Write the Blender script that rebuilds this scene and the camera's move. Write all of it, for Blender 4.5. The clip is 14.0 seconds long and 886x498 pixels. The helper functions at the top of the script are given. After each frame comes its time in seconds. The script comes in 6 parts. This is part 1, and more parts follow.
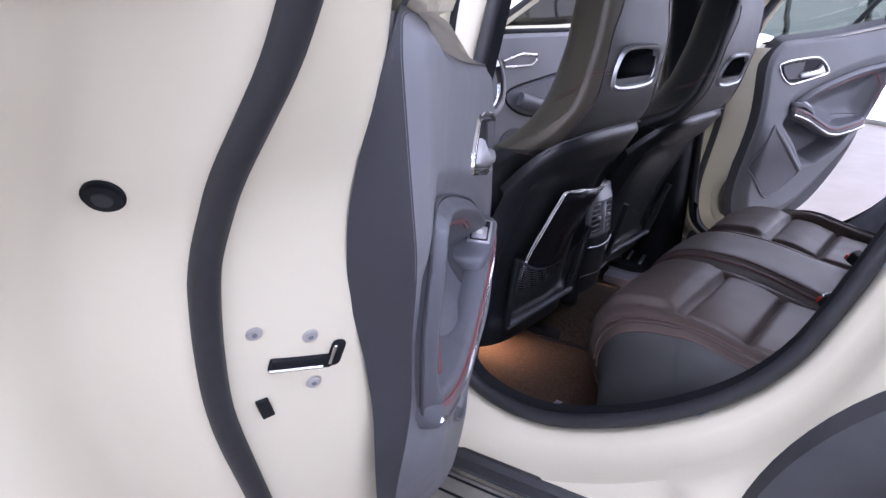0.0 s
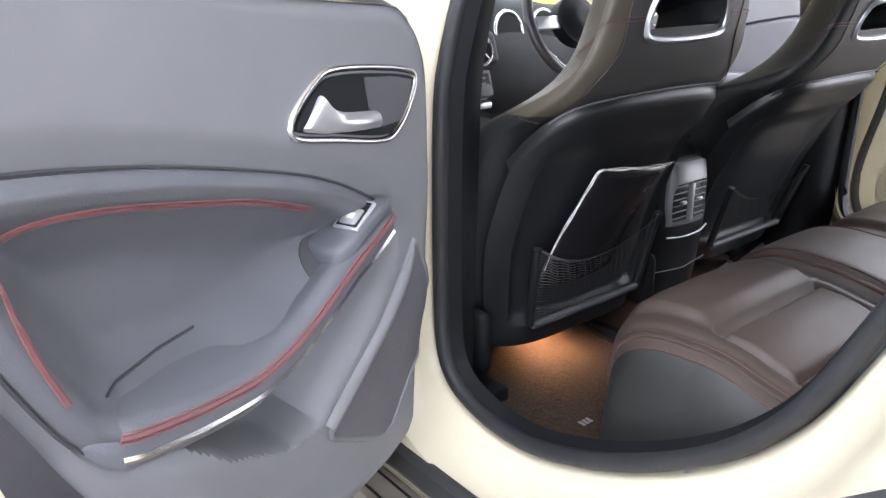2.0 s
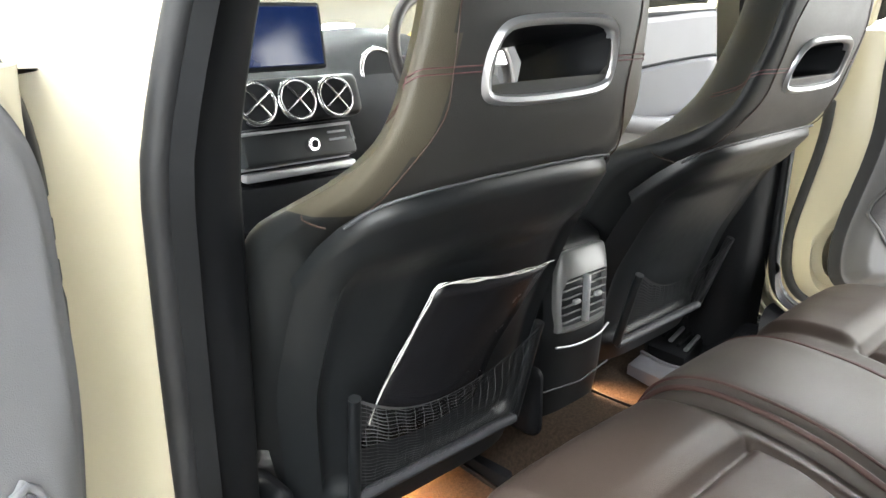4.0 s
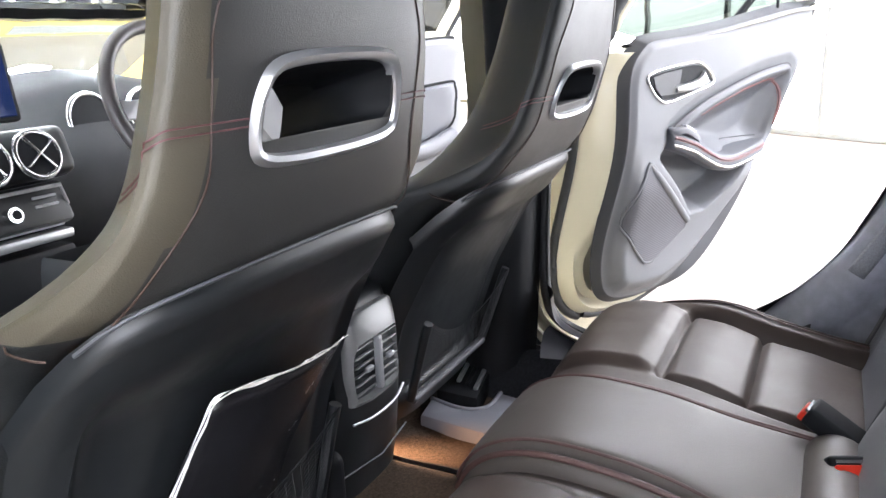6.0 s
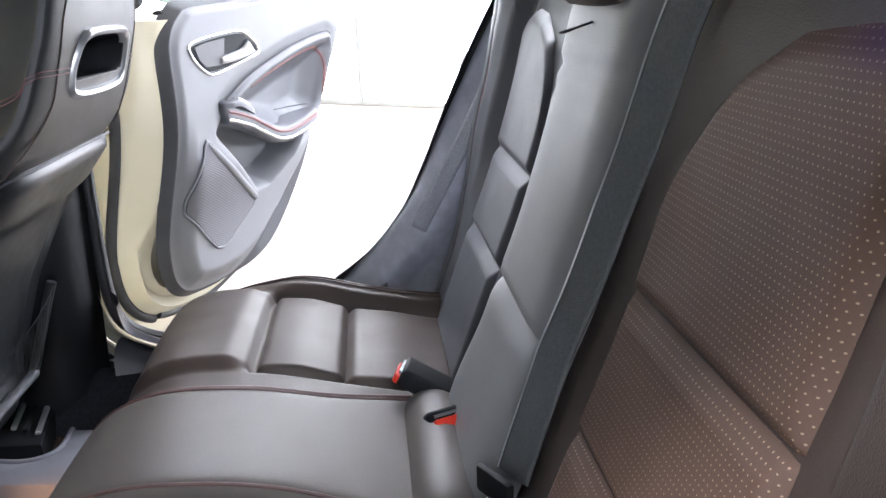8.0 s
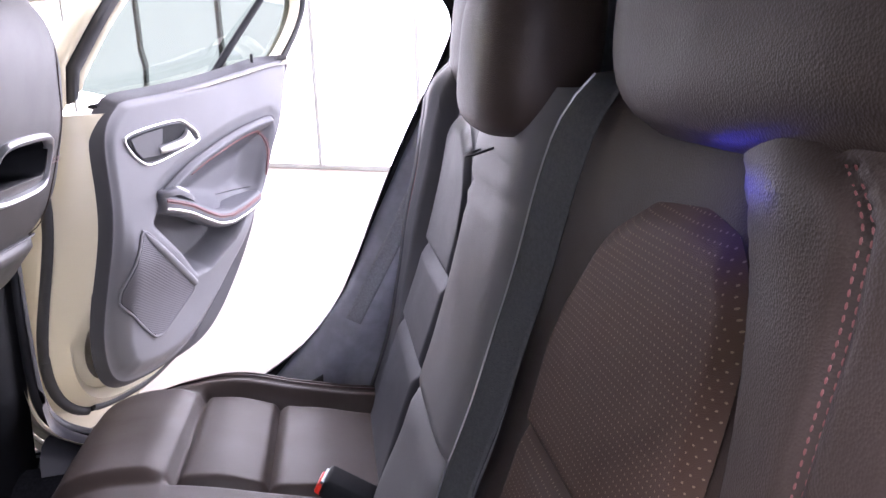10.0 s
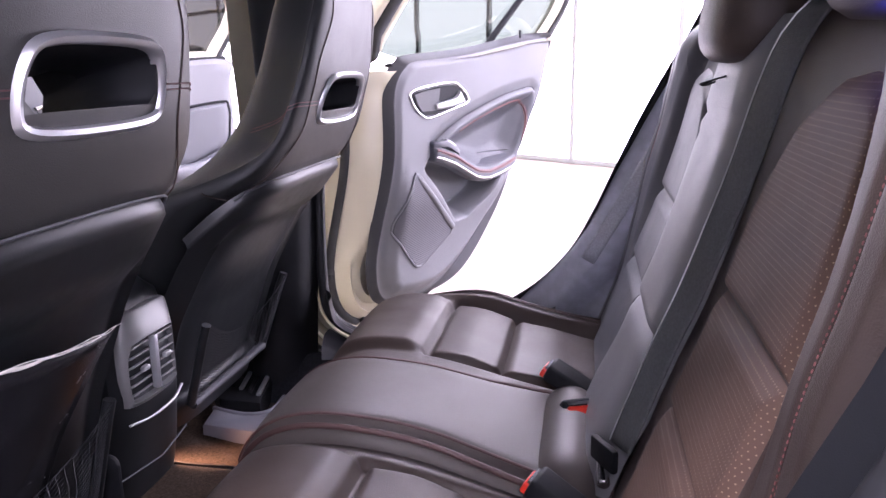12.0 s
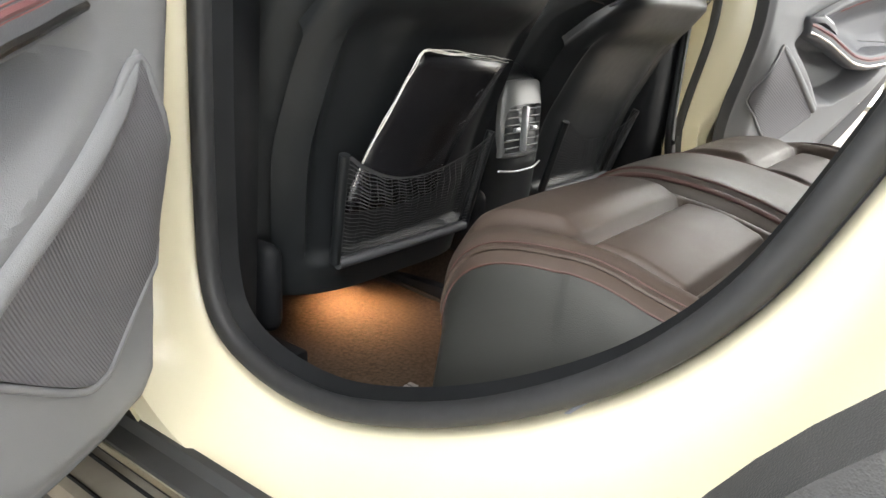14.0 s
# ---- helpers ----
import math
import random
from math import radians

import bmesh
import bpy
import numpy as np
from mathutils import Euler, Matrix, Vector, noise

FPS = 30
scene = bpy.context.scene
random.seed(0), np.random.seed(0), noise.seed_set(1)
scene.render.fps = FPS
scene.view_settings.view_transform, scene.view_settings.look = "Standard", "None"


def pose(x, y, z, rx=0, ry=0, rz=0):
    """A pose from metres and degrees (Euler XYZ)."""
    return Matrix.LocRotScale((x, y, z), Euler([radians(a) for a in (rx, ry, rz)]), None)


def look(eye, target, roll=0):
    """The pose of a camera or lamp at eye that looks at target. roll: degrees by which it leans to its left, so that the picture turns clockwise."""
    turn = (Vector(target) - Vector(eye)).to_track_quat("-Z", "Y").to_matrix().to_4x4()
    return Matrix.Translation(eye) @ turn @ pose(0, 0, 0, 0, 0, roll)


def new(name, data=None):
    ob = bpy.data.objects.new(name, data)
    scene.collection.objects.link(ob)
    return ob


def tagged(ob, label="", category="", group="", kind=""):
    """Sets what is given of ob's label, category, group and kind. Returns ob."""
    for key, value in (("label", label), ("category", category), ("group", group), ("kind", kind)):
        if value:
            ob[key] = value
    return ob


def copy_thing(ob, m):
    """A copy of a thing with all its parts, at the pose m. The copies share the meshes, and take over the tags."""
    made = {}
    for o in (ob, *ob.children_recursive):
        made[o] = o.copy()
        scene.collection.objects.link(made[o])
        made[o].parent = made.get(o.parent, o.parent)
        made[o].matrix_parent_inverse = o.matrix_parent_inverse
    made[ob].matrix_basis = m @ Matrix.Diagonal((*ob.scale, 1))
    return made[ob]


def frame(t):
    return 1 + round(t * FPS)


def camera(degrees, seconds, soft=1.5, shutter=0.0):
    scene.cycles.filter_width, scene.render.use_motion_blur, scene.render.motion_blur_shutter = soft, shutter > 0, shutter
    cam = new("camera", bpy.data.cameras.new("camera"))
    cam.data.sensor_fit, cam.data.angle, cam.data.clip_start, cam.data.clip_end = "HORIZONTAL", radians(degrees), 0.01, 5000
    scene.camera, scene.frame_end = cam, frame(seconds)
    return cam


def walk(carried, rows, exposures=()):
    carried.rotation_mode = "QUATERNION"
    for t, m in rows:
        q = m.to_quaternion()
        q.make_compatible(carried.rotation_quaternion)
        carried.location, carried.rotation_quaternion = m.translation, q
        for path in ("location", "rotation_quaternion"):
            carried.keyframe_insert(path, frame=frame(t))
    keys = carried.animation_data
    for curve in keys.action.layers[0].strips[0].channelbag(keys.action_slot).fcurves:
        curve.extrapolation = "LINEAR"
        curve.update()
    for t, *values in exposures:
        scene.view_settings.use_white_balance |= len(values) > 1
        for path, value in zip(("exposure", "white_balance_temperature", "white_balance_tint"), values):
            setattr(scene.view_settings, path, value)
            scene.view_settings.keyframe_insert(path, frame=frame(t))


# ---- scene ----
cam = camera(60.5, 14.0)
PATH = [
    (0, (-1.845, -0.358, 1.151), (-0.287, 0.748, 0.558), 0.9),
    (0.5, (-1.738, -0.428, 1.15), (-0.287, 0.806, 0.542), 0.4),
    (1, (-1.639, -0.544, 1.136), (-0.308, 0.812, 0.513), -0.4),
    (1.5, (-1.534, -0.556, 1.109), (-0.302, 0.881, 0.463), -0.9),
    (2, (-1.419, -0.505, 1.105), (-0.258, 0.982, 0.443), -1.1),
    (2.5, (-1.317, -0.432, 1.092), (-0.177, 1.072, 0.43), -1.2),
    (3, (-1.207, -0.364, 1.076), (-0.033, 1.121, 0.433), -1.0),
    (3.5, (-1.07, -0.323, 1.094), (0.161, 1.128, 0.479), -0.8),
    (6, (-0.877, -0.14, 1.103), (0.837, 0.742, 0.57), -2.2),
    (6.5, (-0.838, -0.125, 1.081), (0.974, 0.491, 0.5), -2.9),
    (7, (-0.812, -0.109, 1.066), (1.06, 0.215, 0.441), -2.4),
    (7.5, (-0.785, -0.113, 1.065), (1.106, -0.061, 0.415), -2.1),
    (8, (-0.761, -0.129, 1.079), (1.131, -0.295, 0.453), -2.1),
    (8.5, (-0.738, -0.149, 1.096), (1.159, -0.432, 0.532), -2.5),
    (11, (-0.837, -0.2, 1.158), (1.121, -0.354, 0.781), -2.1),
    (11.5, (-0.907, -0.196, 1.113), (1.048, -0.122, 0.699), -1.4),
    (12, (-0.962, -0.193, 1.065), (0.95, 0.167, 0.6), -0.6),
    (12.5, (-1.008, -0.198, 1.007), (0.806, 0.462, 0.485), 0.0),
    (13, (-1.055, -0.215, 0.955), (0.62, 0.715, 0.38), 1.1),
    (13.5, (-1.112, -0.245, 0.902), (0.444, 0.856, 0.297), 2.3),
    (14, (-1.217, -0.309, 0.844), (0.312, 0.831, 0.24), 3.2),
]
walk(cam, [(t, look(eye, target, roll)) for t, eye, target, roll in PATH],
     exposures=((0, 0.22, 5400, 28), (1.0, 0.48, 5650, 24), (1.5, 0.80, 5800, 23), (2.0, 1.05, 5950, 16), (2.5, 1.25, 6200, 12), (3.0, 1.38, 6450, 8), (3.5, 1.65, 6450, 6), (6.0, 1.73, 6050, 14), (8.5, 1.8, 5850, 14),
                (11.0, 1.2, 5850, 39), (12.5, 1.52, 5950, 34), (13.0, 1.55, 6050, 20), (13.5, 1.6, 6150, 10), (14.0, 1.3, 6650, 8)))
LIGHTS = dict(wall=3.0, glow=3.2, near=66.0, far=95.0, foot=4.4, foot2=4.5)

# ---------------------------------------------------------------- world
world = bpy.data.worlds.new("showroom_air")
scene.world = world
world.use_nodes = True
wbg = world.node_tree.nodes["Background"]
wbg.inputs["Color"].default_value = (0.9, 0.95, 1.0, 1)
wbg.inputs["Strength"].default_value = 0.25


def area_lamp(name, eye, target, sx, sy, watts, colour=(1, 1, 1)):
    d = bpy.data.lights.new(name, "AREA")
    d.shape, d.size, d.size_y, d.energy, d.color = "RECTANGLE", sx, sy, watts, colour
    ob = new(name, d)
    ob.matrix_world = look(eye, target)
    return ob


# ---------------------------------------------------------------- materials
def mat(name, base, rough=0.5, metal=0.0, var=0.12, scale=6.0, grain=0.0, grain_scale=900.0,
        spec=0.5, coat=0.0, tint=None, alpha=None, emit=None, sheen=0.0):
    m = bpy.data.materials.new(name)
    m.use_nodes = True
    nt = m.node_tree
    b = nt.nodes["Principled BSDF"]
    co = nt.nodes.new("ShaderNodeTexCoord")
    n1 = nt.nodes.new("ShaderNodeTexNoise")
    n1.inputs["Scale"].default_value, n1.inputs["Detail"].default_value = scale, 6
    nt.links.new(co.outputs["Object"], n1.inputs["Vector"])
    ramp = nt.nodes.new("ShaderNodeValToRGB")
    lo = [c * (1 - var) for c in base]
    hi = [min(1, c * (1 + var)) for c in (tint or base)]
    ramp.color_ramp.elements[0].position, ramp.color_ramp.elements[1].position = 0.3, 0.7
    ramp.color_ramp.elements[0].color, ramp.color_ramp.elements[1].color = (*lo, 1), (*hi, 1)
    nt.links.new(n1.outputs["Fac"], ramp.inputs["Fac"])
    nt.links.new(ramp.outputs["Color"], b.inputs["Base Color"])
    mr = nt.nodes.new("ShaderNodeMapRange")
    mr.inputs["To Min"].default_value, mr.inputs["To Max"].default_value = max(0.02, rough - 0.07), min(1, rough + 0.07)
    n2 = nt.nodes.new("ShaderNodeTexNoise")
    n2.inputs["Scale"].default_value, n2.inputs["Detail"].default_value = scale * 5, 4
    nt.links.new(co.outputs["Object"], n2.inputs["Vector"])
    nt.links.new(n2.outputs["Fac"], mr.inputs["Value"])
    nt.links.new(mr.outputs["Result"], b.inputs["Roughness"])
    b.inputs["Metallic"].default_value = metal
    b.inputs["Specular IOR Level"].default_value = spec
    b.inputs["Coat Weight"].default_value = coat
    b.inputs["Coat Roughness"].default_value = 0.16
    b.inputs["Sheen Weight"].default_value = sheen
    if grain:
        v = nt.nodes.new("ShaderNodeTexVoronoi")
        v.feature = "F1"
        v.inputs["Scale"].default_value = grain_scale
        nt.links.new(co.outputs["Object"], v.inputs["Vector"])
        mixn = nt.nodes.new("ShaderNodeMath")
        mixn.operation = "MULTIPLY_ADD"
        nt.links.new(n2.outputs["Fac"], mixn.inputs[0])
        mixn.inputs[1].default_value = 0.35
        nt.links.new(v.outputs["Distance"], mixn.inputs[2])
        bp = nt.nodes.new("ShaderNodeBump")
        bp.inputs["Strength"].default_value, bp.inputs["Distance"].default_value = grain, 0.0006
        nt.links.new(mixn.outputs[0], bp.inputs["Height"])
        nt.links.new(bp.outputs["Normal"], b.inputs["Normal"])
    if emit:
        b.inputs["Emission Color"].default_value = (*emit[:3], 1)
        b.inputs["Emission Strength"].default_value = emit[3]
    return m


def dotted(name, base, dot, pitch, radius, rough, plane="XZ"):
    """Perforated fabric: rows of small round holes, every second row shifted."""
    m = mat(name, base, rough, var=0.18, scale=5, grain=0.3, grain_scale=1400)
    nt = m.node_tree
    b = nt.nodes["Principled BSDF"]
    src = b.inputs["Base Color"].links[0].from_socket
    co = nt.nodes.new("ShaderNodeTexCoord")
    sep = nt.nodes.new("ShaderNodeSeparateXYZ")
    nt.links.new(co.outputs["Object"], sep.inputs[0])

    def maths(op, a, v=None):
        k = nt.nodes.new("ShaderNodeMath")
        k.operation = op
        for i, w in enumerate((a, v)):
            if w is None:
                continue
            if isinstance(w, (int, float)):
                k.inputs[i].default_value = w
            else:
                nt.links.new(w, k.inputs[i])
        return k.outputs[0]

    px = maths("DIVIDE", sep.outputs[plane[0]], pitch)
    py = maths("DIVIDE", sep.outputs[plane[1]], pitch)
    row = maths("FLOOR", py)
    shift = maths("MULTIPLY", maths("MODULO", row, 2.0), 0.5)
    fx = maths("SUBTRACT", maths("FRACT", maths("ADD", px, shift)), 0.5)
    fy = maths("SUBTRACT", maths("FRACT", py), 0.5)
    d = maths("SQRT", maths("ADD", maths("MULTIPLY", fx, fx), maths("MULTIPLY", fy, fy)))
    hole = maths("LESS_THAN", d, radius)
    mx = nt.nodes.new("ShaderNodeMix")
    mx.data_type = "RGBA"
    nt.links.new(hole, mx.inputs["Factor"])
    nt.links.new(src, mx.inputs["A"])
    mx.inputs["B"].default_value = (*dot, 1)
    nt.links.new(mx.outputs["Result"], b.inputs["Base Color"])
    return m


def glass_mat(name, colour, rough=0.0):
    m = bpy.data.materials.new(name)
    m.use_nodes = True
    nt = m.node_tree
    b = nt.nodes["Principled BSDF"]
    b.inputs["Base Color"].default_value = (*colour, 1)
    b.inputs["Transmission Weight"].default_value = 1
    b.inputs["Roughness"].default_value = rough
    b.inputs["IOR"].default_value = 1.45
    return m


M = {}
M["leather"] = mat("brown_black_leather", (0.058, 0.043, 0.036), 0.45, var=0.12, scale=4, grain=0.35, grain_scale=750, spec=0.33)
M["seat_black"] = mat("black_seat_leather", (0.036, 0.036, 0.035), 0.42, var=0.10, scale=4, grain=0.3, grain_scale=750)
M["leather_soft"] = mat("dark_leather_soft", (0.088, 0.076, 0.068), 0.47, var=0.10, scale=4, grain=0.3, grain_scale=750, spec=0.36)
# Lit copy of the black seat leather, olive as the light colours it.
M["seat_lit"] = mat("olive_lit_seat_leather", (0.082, 0.073, 0.054), 0.42, var=0.10, scale=4, grain=0.3, grain_scale=750)
# Shaded copy of the same seat leather, darkened for the lower bolsters.
M["seat_shade"] = mat("shaded_seat_leather", (0.022, 0.024, 0.025), 0.46, var=0.12, scale=5, grain=0.3, grain_scale=750, spec=0.4)
# Far-side copy of the leather; the bluish light is in its colour.
M["bolster"] = mat("blue_lit_leather", (0.060, 0.062, 0.072), 0.42, var=0.10, scale=4, grain=0.25, grain_scale=750)
# Dark leather of the middle backrest, with the glare on it coloured in.
M["leather_glare"] = mat("glare_paled_leather", (0.185, 0.187, 0.195), 0.42, var=0.10, scale=4, grain=0.3, grain_scale=750)
M["perf"] = dotted("perforated_brown_fabric", (0.122, 0.072, 0.051), (0.36, 0.26, 0.18), 0.0050, 0.125, 0.6)
M["shell"] = mat("black_hard_plastic", (0.013, 0.0148, 0.0165), 0.38, var=0.15, scale=9, spec=0.5)
M["black"] = mat("matt_black_plastic", (0.009, 0.010, 0.012), 0.6, var=0.2, scale=9, grain=0.15, grain_scale=1500, spec=0.2)
M["grey"] = mat("grey_door_plastic", (0.160, 0.164, 0.180), 0.52, var=0.06, scale=5, grain=0.3, grain_scale=1100)
# Door grey darkened: shade on trim sides and in creases is coloured in.
M["trim_shade"] = mat("shaded_trim_grey", (0.038, 0.039, 0.046), 0.6, var=0.08, scale=6, grain=0.3, grain_scale=1100)
M["vent_grey"] = mat("satin_grey_vent", (0.20, 0.20, 0.20), 0.38, metal=0.3, var=0.06, scale=12)
M["grey_dark"] = mat("dark_grey_plastic", (0.060, 0.062, 0.070), 0.5, var=0.10, scale=6, grain=0.3, grain_scale=1100)
M["grey_soft"] = mat("grey_soft_vinyl", (0.096, 0.100, 0.116), 0.45, var=0.06, scale=5, grain=0.35, grain_scale=800)
M["cream"] = mat("cream_car_paint", (0.66, 0.615, 0.47), 0.34, var=0.03, scale=3, coat=0.35, spec=0.5)
M["rubber"] = mat("black_rubber_seal", (0.022, 0.023, 0.026), 0.55, var=0.15, scale=20)
M["chrome"] = mat("satin_chrome", (0.72, 0.72, 0.73), 0.22, metal=1.0, var=0.05, scale=12)
M["silver"] = mat("silver_painted_plastic", (0.52, 0.53, 0.55), 0.34, metal=0.7, var=0.06, scale=12)
M["carpet"] = mat("brown_carpet", (0.040, 0.028, 0.020), 0.95, var=0.45, scale=180, grain=0.9, grain_scale=420, spec=0.15)
M["carpet_black"] = mat("black_carpet", (0.014, 0.015, 0.018), 0.95, var=0.4, scale=180, grain=0.9, grain_scale=420, spec=0.15)
M["screw"] = mat("dull_zinc_screw", (0.46, 0.45, 0.44), 0.45, metal=0.5)
M["seam_dark"] = mat("dark_seam_thread", (0.045, 0.026, 0.020), 0.6, var=0.15, scale=40)
M["strip"] = mat("dusty_red_strip", (0.135, 0.056, 0.060), 0.5, var=0.12, scale=40)
M["stitch"] = mat("red_stitching", (0.25, 0.095, 0.090), 0.6, var=0.2, scale=60)
M["piping"] = mat("dark_red_piping", (0.085, 0.045, 0.040), 0.5, var=0.15, scale=40)
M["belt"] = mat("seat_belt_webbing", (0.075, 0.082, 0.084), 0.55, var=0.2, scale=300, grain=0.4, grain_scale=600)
# Paler copy of the belt webbing; the light on it is in its colour.
M["belt_lit"] = mat("lit_belt_webbing", (0.40, 0.42, 0.47), 0.5, var=0.15, scale=300, grain=0.4, grain_scale=600)
M["red"] = mat("red_button_plastic", (0.75, 0.045, 0.02), 0.35, var=0.05)
M["paper"] = mat("white_paper_edges", (0.80, 0.78, 0.72), 0.6, var=0.1, scale=40)
M["folder"] = mat("black_booklet_cover", (0.012, 0.012, 0.014), 0.25, var=0.15)
M["liner"] = mat("dark_headliner_cloth", (0.022, 0.023, 0.028), 0.9, var=0.15, scale=60, grain=0.4)
M["pillar"] = mat("dark_pillar_cloth", (0.42, 0.44, 0.52), 0.75, var=0.12, scale=40, grain=0.4)
M["glass_green"] = glass_mat("green_tinted_glass", (0.085, 0.102, 0.088))
M["glass_clear"] = glass_mat("clear_windscreen_glass", (0.86, 0.92, 0.90))
M["glass_grey"] = glass_mat("grey_tinted_glass", (0.030, 0.031, 0.029))
M["screen"] = mat("dark_blue_screen", (0.004, 0.008, 0.030), 0.12, var=0.05, emit=(0.02, 0.06, 0.25, 0.09))
M["wheel_leather"] = mat("steering_wheel_leather", (0.05, 0.045, 0.045), 0.35, var=0.1, grain=0.3)
M["cushion_side"] = mat("grey_green_seat_side", (0.020, 0.021, 0.020), 0.58, var=0.1, scale=6, grain=0.3)
M["cover"] = mat("pale_lavender_plastic", (0.17, 0.17, 0.195), 0.6, var=0.08, scale=8, grain=0.2)
M["net"] = mat("elastic_net_cord", (0.08, 0.08, 0.084), 0.6, var=0.1)
M["floor_white"] = mat("polished_pale_floor", (0.165, 0.138, 0.112), 0.42, var=0.10, scale=1.2, spec=0.16)
M["panel_white"] = mat("translucent_white_wall_panel", (0.36, 0.36, 0.355), 0.5, var=0.02, scale=1, emit=(1.0, 0.99, 0.97, LIGHTS["wall"]))
M["panel_day"] = mat("daylit_window_panel", (0.85, 0.85, 0.85), 0.5, var=0.02, scale=1, emit=(0.94, 0.97, 1.0, LIGHTS["glow"]))
M["wall_white"] = mat("white_wall_paint", (0.72, 0.72, 0.71), 0.6, var=0.05, scale=2)
M["mullion"] = mat("grey_steel_mullion", (0.34, 0.35, 0.34), 0.45, var=0.1)
M["yellow"] = mat("yellow_wall_paint", (0.78, 0.60, 0.16), 0.6, var=0.08, scale=2)
M["blue"] = mat("blue_post_paint", (0.02, 0.09, 0.55), 0.45, var=0.1)
M["tyre"] = mat("black_tyre_rubber", (0.018, 0.018, 0.019), 0.75, var=0.2, scale=30)
M["step"] = mat("grey_step_plate", (0.27, 0.25, 0.22), 0.32, metal=0.35, var=0.2, scale=14)
M["foot_gloss"] = mat("violet_black_gloss_plastic", (0.020, 0.020, 0.027), 0.30, var=0.12, scale=8)
M["clad"] = mat("black_wheel_arch_plastic", (0.035, 0.036, 0.038), 0.6, var=0.15, scale=12, grain=0.5)


# ---------------------------------------------------------------- mesh helpers
def spline(pts, n=8, closed=False):
    """Catmull-Rom through the points, n steps a span."""
    P = [Vector(p) for p in pts]
    out, k = [], len(P)
    for i in range(k if closed else k - 1):
        a, b = P[i], P[(i + 1) % k]
        p = P[i - 1] if (closed or i) else a + (a - b)
        q = P[(i + 2) % k] if (closed or i + 2 < k) else b + (b - a)
        for j in range(n):
            t = j / n
            out.append(0.5 * ((2 * a) + (b - p) * t + (2 * p - 5 * a + 4 * b - q) * t * t + (3 * a - p - 3 * b + q) * t ** 3))
    if not closed:
        out.append(P[-1].copy())
    return out


def lerp_table(table, x):
    """Smooth value from a sorted table of (x, value)."""
    if x <= table[0][0]:
        return table[0][1]
    for (a, va), (b, vb) in zip(table, table[1:]):
        if x <= b:
            t = (x - a) / (b - a)
            return va + (vb - va) * t
    return table[-1][1]


def soft_table(table, x, w=0.02):
    return sum(lerp_table(table, x + d * w) for d in (-1, -0.5, 0, 0.5, 1)) / 5


def sstep(a, b, x):
    t = min(1, max(0, (x - a) / (b - a)))
    return t * t * (3 - 2 * t)


def mesh_from(name, verts, faces, sharp=35):
    me = bpy.data.meshes.new(name)
    me.from_pydata([tuple(v) for v in verts], [], faces)
    bm = bmesh.new()
    bm.from_mesh(me)
    bmesh.ops.remove_doubles(bm, verts=bm.verts, dist=1e-6)
    bmesh.ops.recalc_face_normals(bm, faces=bm.faces)
    bm.to_mesh(me)
    bm.free()
    me.shade_smooth()
    me.set_sharp_from_angle(angle=radians(sharp))
    return me


def grid_mesh(name, rows, close_u=False, close_v=False, caps=False, sharp=40):
    """Surface through rows of points."""
    nv, nu = len(rows), len(rows[0])
    verts = [p for r in rows for p in r]
    faces = []
    for i in range(nv if close_v else nv - 1):
        for j in range(nu if close_u else nu - 1):
            a, b = i * nu + j, i * nu + (j + 1) % nu
            c, d = ((i + 1) % nv) * nu + (j + 1) % nu, ((i + 1) % nv) * nu + j
            faces.append((a, b, c, d))
    if caps:
        faces.append(tuple(range(nu))[::-1])
        faces.append(tuple((nv - 1) * nu + j for j in range(nu)))
    return mesh_from(name, verts, faces, sharp)


def tube_mesh(name, pts, r, sides=8, closed=False, flat=(1, 1), up=(0, 0, 1)):
    P = [Vector(p) for p in pts]
    rows = []
    n = len(P)
    for i, p in enumerate(P):
        a = P[(i - 1) % n] if (closed or i) else p
        b = P[(i + 1) % n] if (closed or i + 1 < n) else p
        t = (b - a).normalized()
        side = t.cross(Vector(up))
        if side.length < 1e-3:
            side = t.cross(Vector((1, 0.01, 0)))
        side.normalize()
        nn = side.cross(t).normalized()
        rr = r[i] if isinstance(r, (list, tuple)) else r
        rows.append([p + side * (math.cos(k * math.tau / sides) * rr * flat[0]) + nn * (math.sin(k * math.tau / sides) * rr * flat[1]) for k in range(sides)])
    return grid_mesh(name, rows, close_u=True, close_v=closed, caps=not closed, sharp=50)


def box_mesh(name, sx, sy, sz, bevel=0.004, segments=2, centre=(0, 0, 0)):
    bm = bmesh.new()
    bmesh.ops.create_cube(bm, size=1)
    bmesh.ops.scale(bm, vec=(sx, sy, sz), verts=bm.verts)
    if bevel:
        bmesh.ops.bevel(bm, geom=list(bm.edges), offset=bevel, segments=segments, affect="EDGES", profile=0.5)
    bmesh.ops.translate(bm, vec=centre, verts=bm.verts)
    me = bpy.data.meshes.new(name)
    bm.to_mesh(me)
    bm.free()
    me.shade_smooth()
    me.set_sharp_from_angle(angle=radians(30))
    return me


def cyl_mesh(name, r, depth, sides=32, bevel=0.002, r2=None):
    bm = bmesh.new()
    bmesh.ops.create_cone(bm, cap_ends=True, segments=sides, radius1=r, radius2=r if r2 is None else r2, depth=depth)
    if bevel:
        bmesh.ops.bevel(bm, geom=[e for e in bm.edges if abs(e.verts[0].co.z - e.verts[1].co.z) < 1e-6], offset=bevel, segments=2, affect="EDGES")
    me = bpy.data.meshes.new(name)
    bm.to_mesh(me)
    bm.free()
    me.shade_smooth()
    me.set_sharp_from_angle(angle=radians(35))
    return me


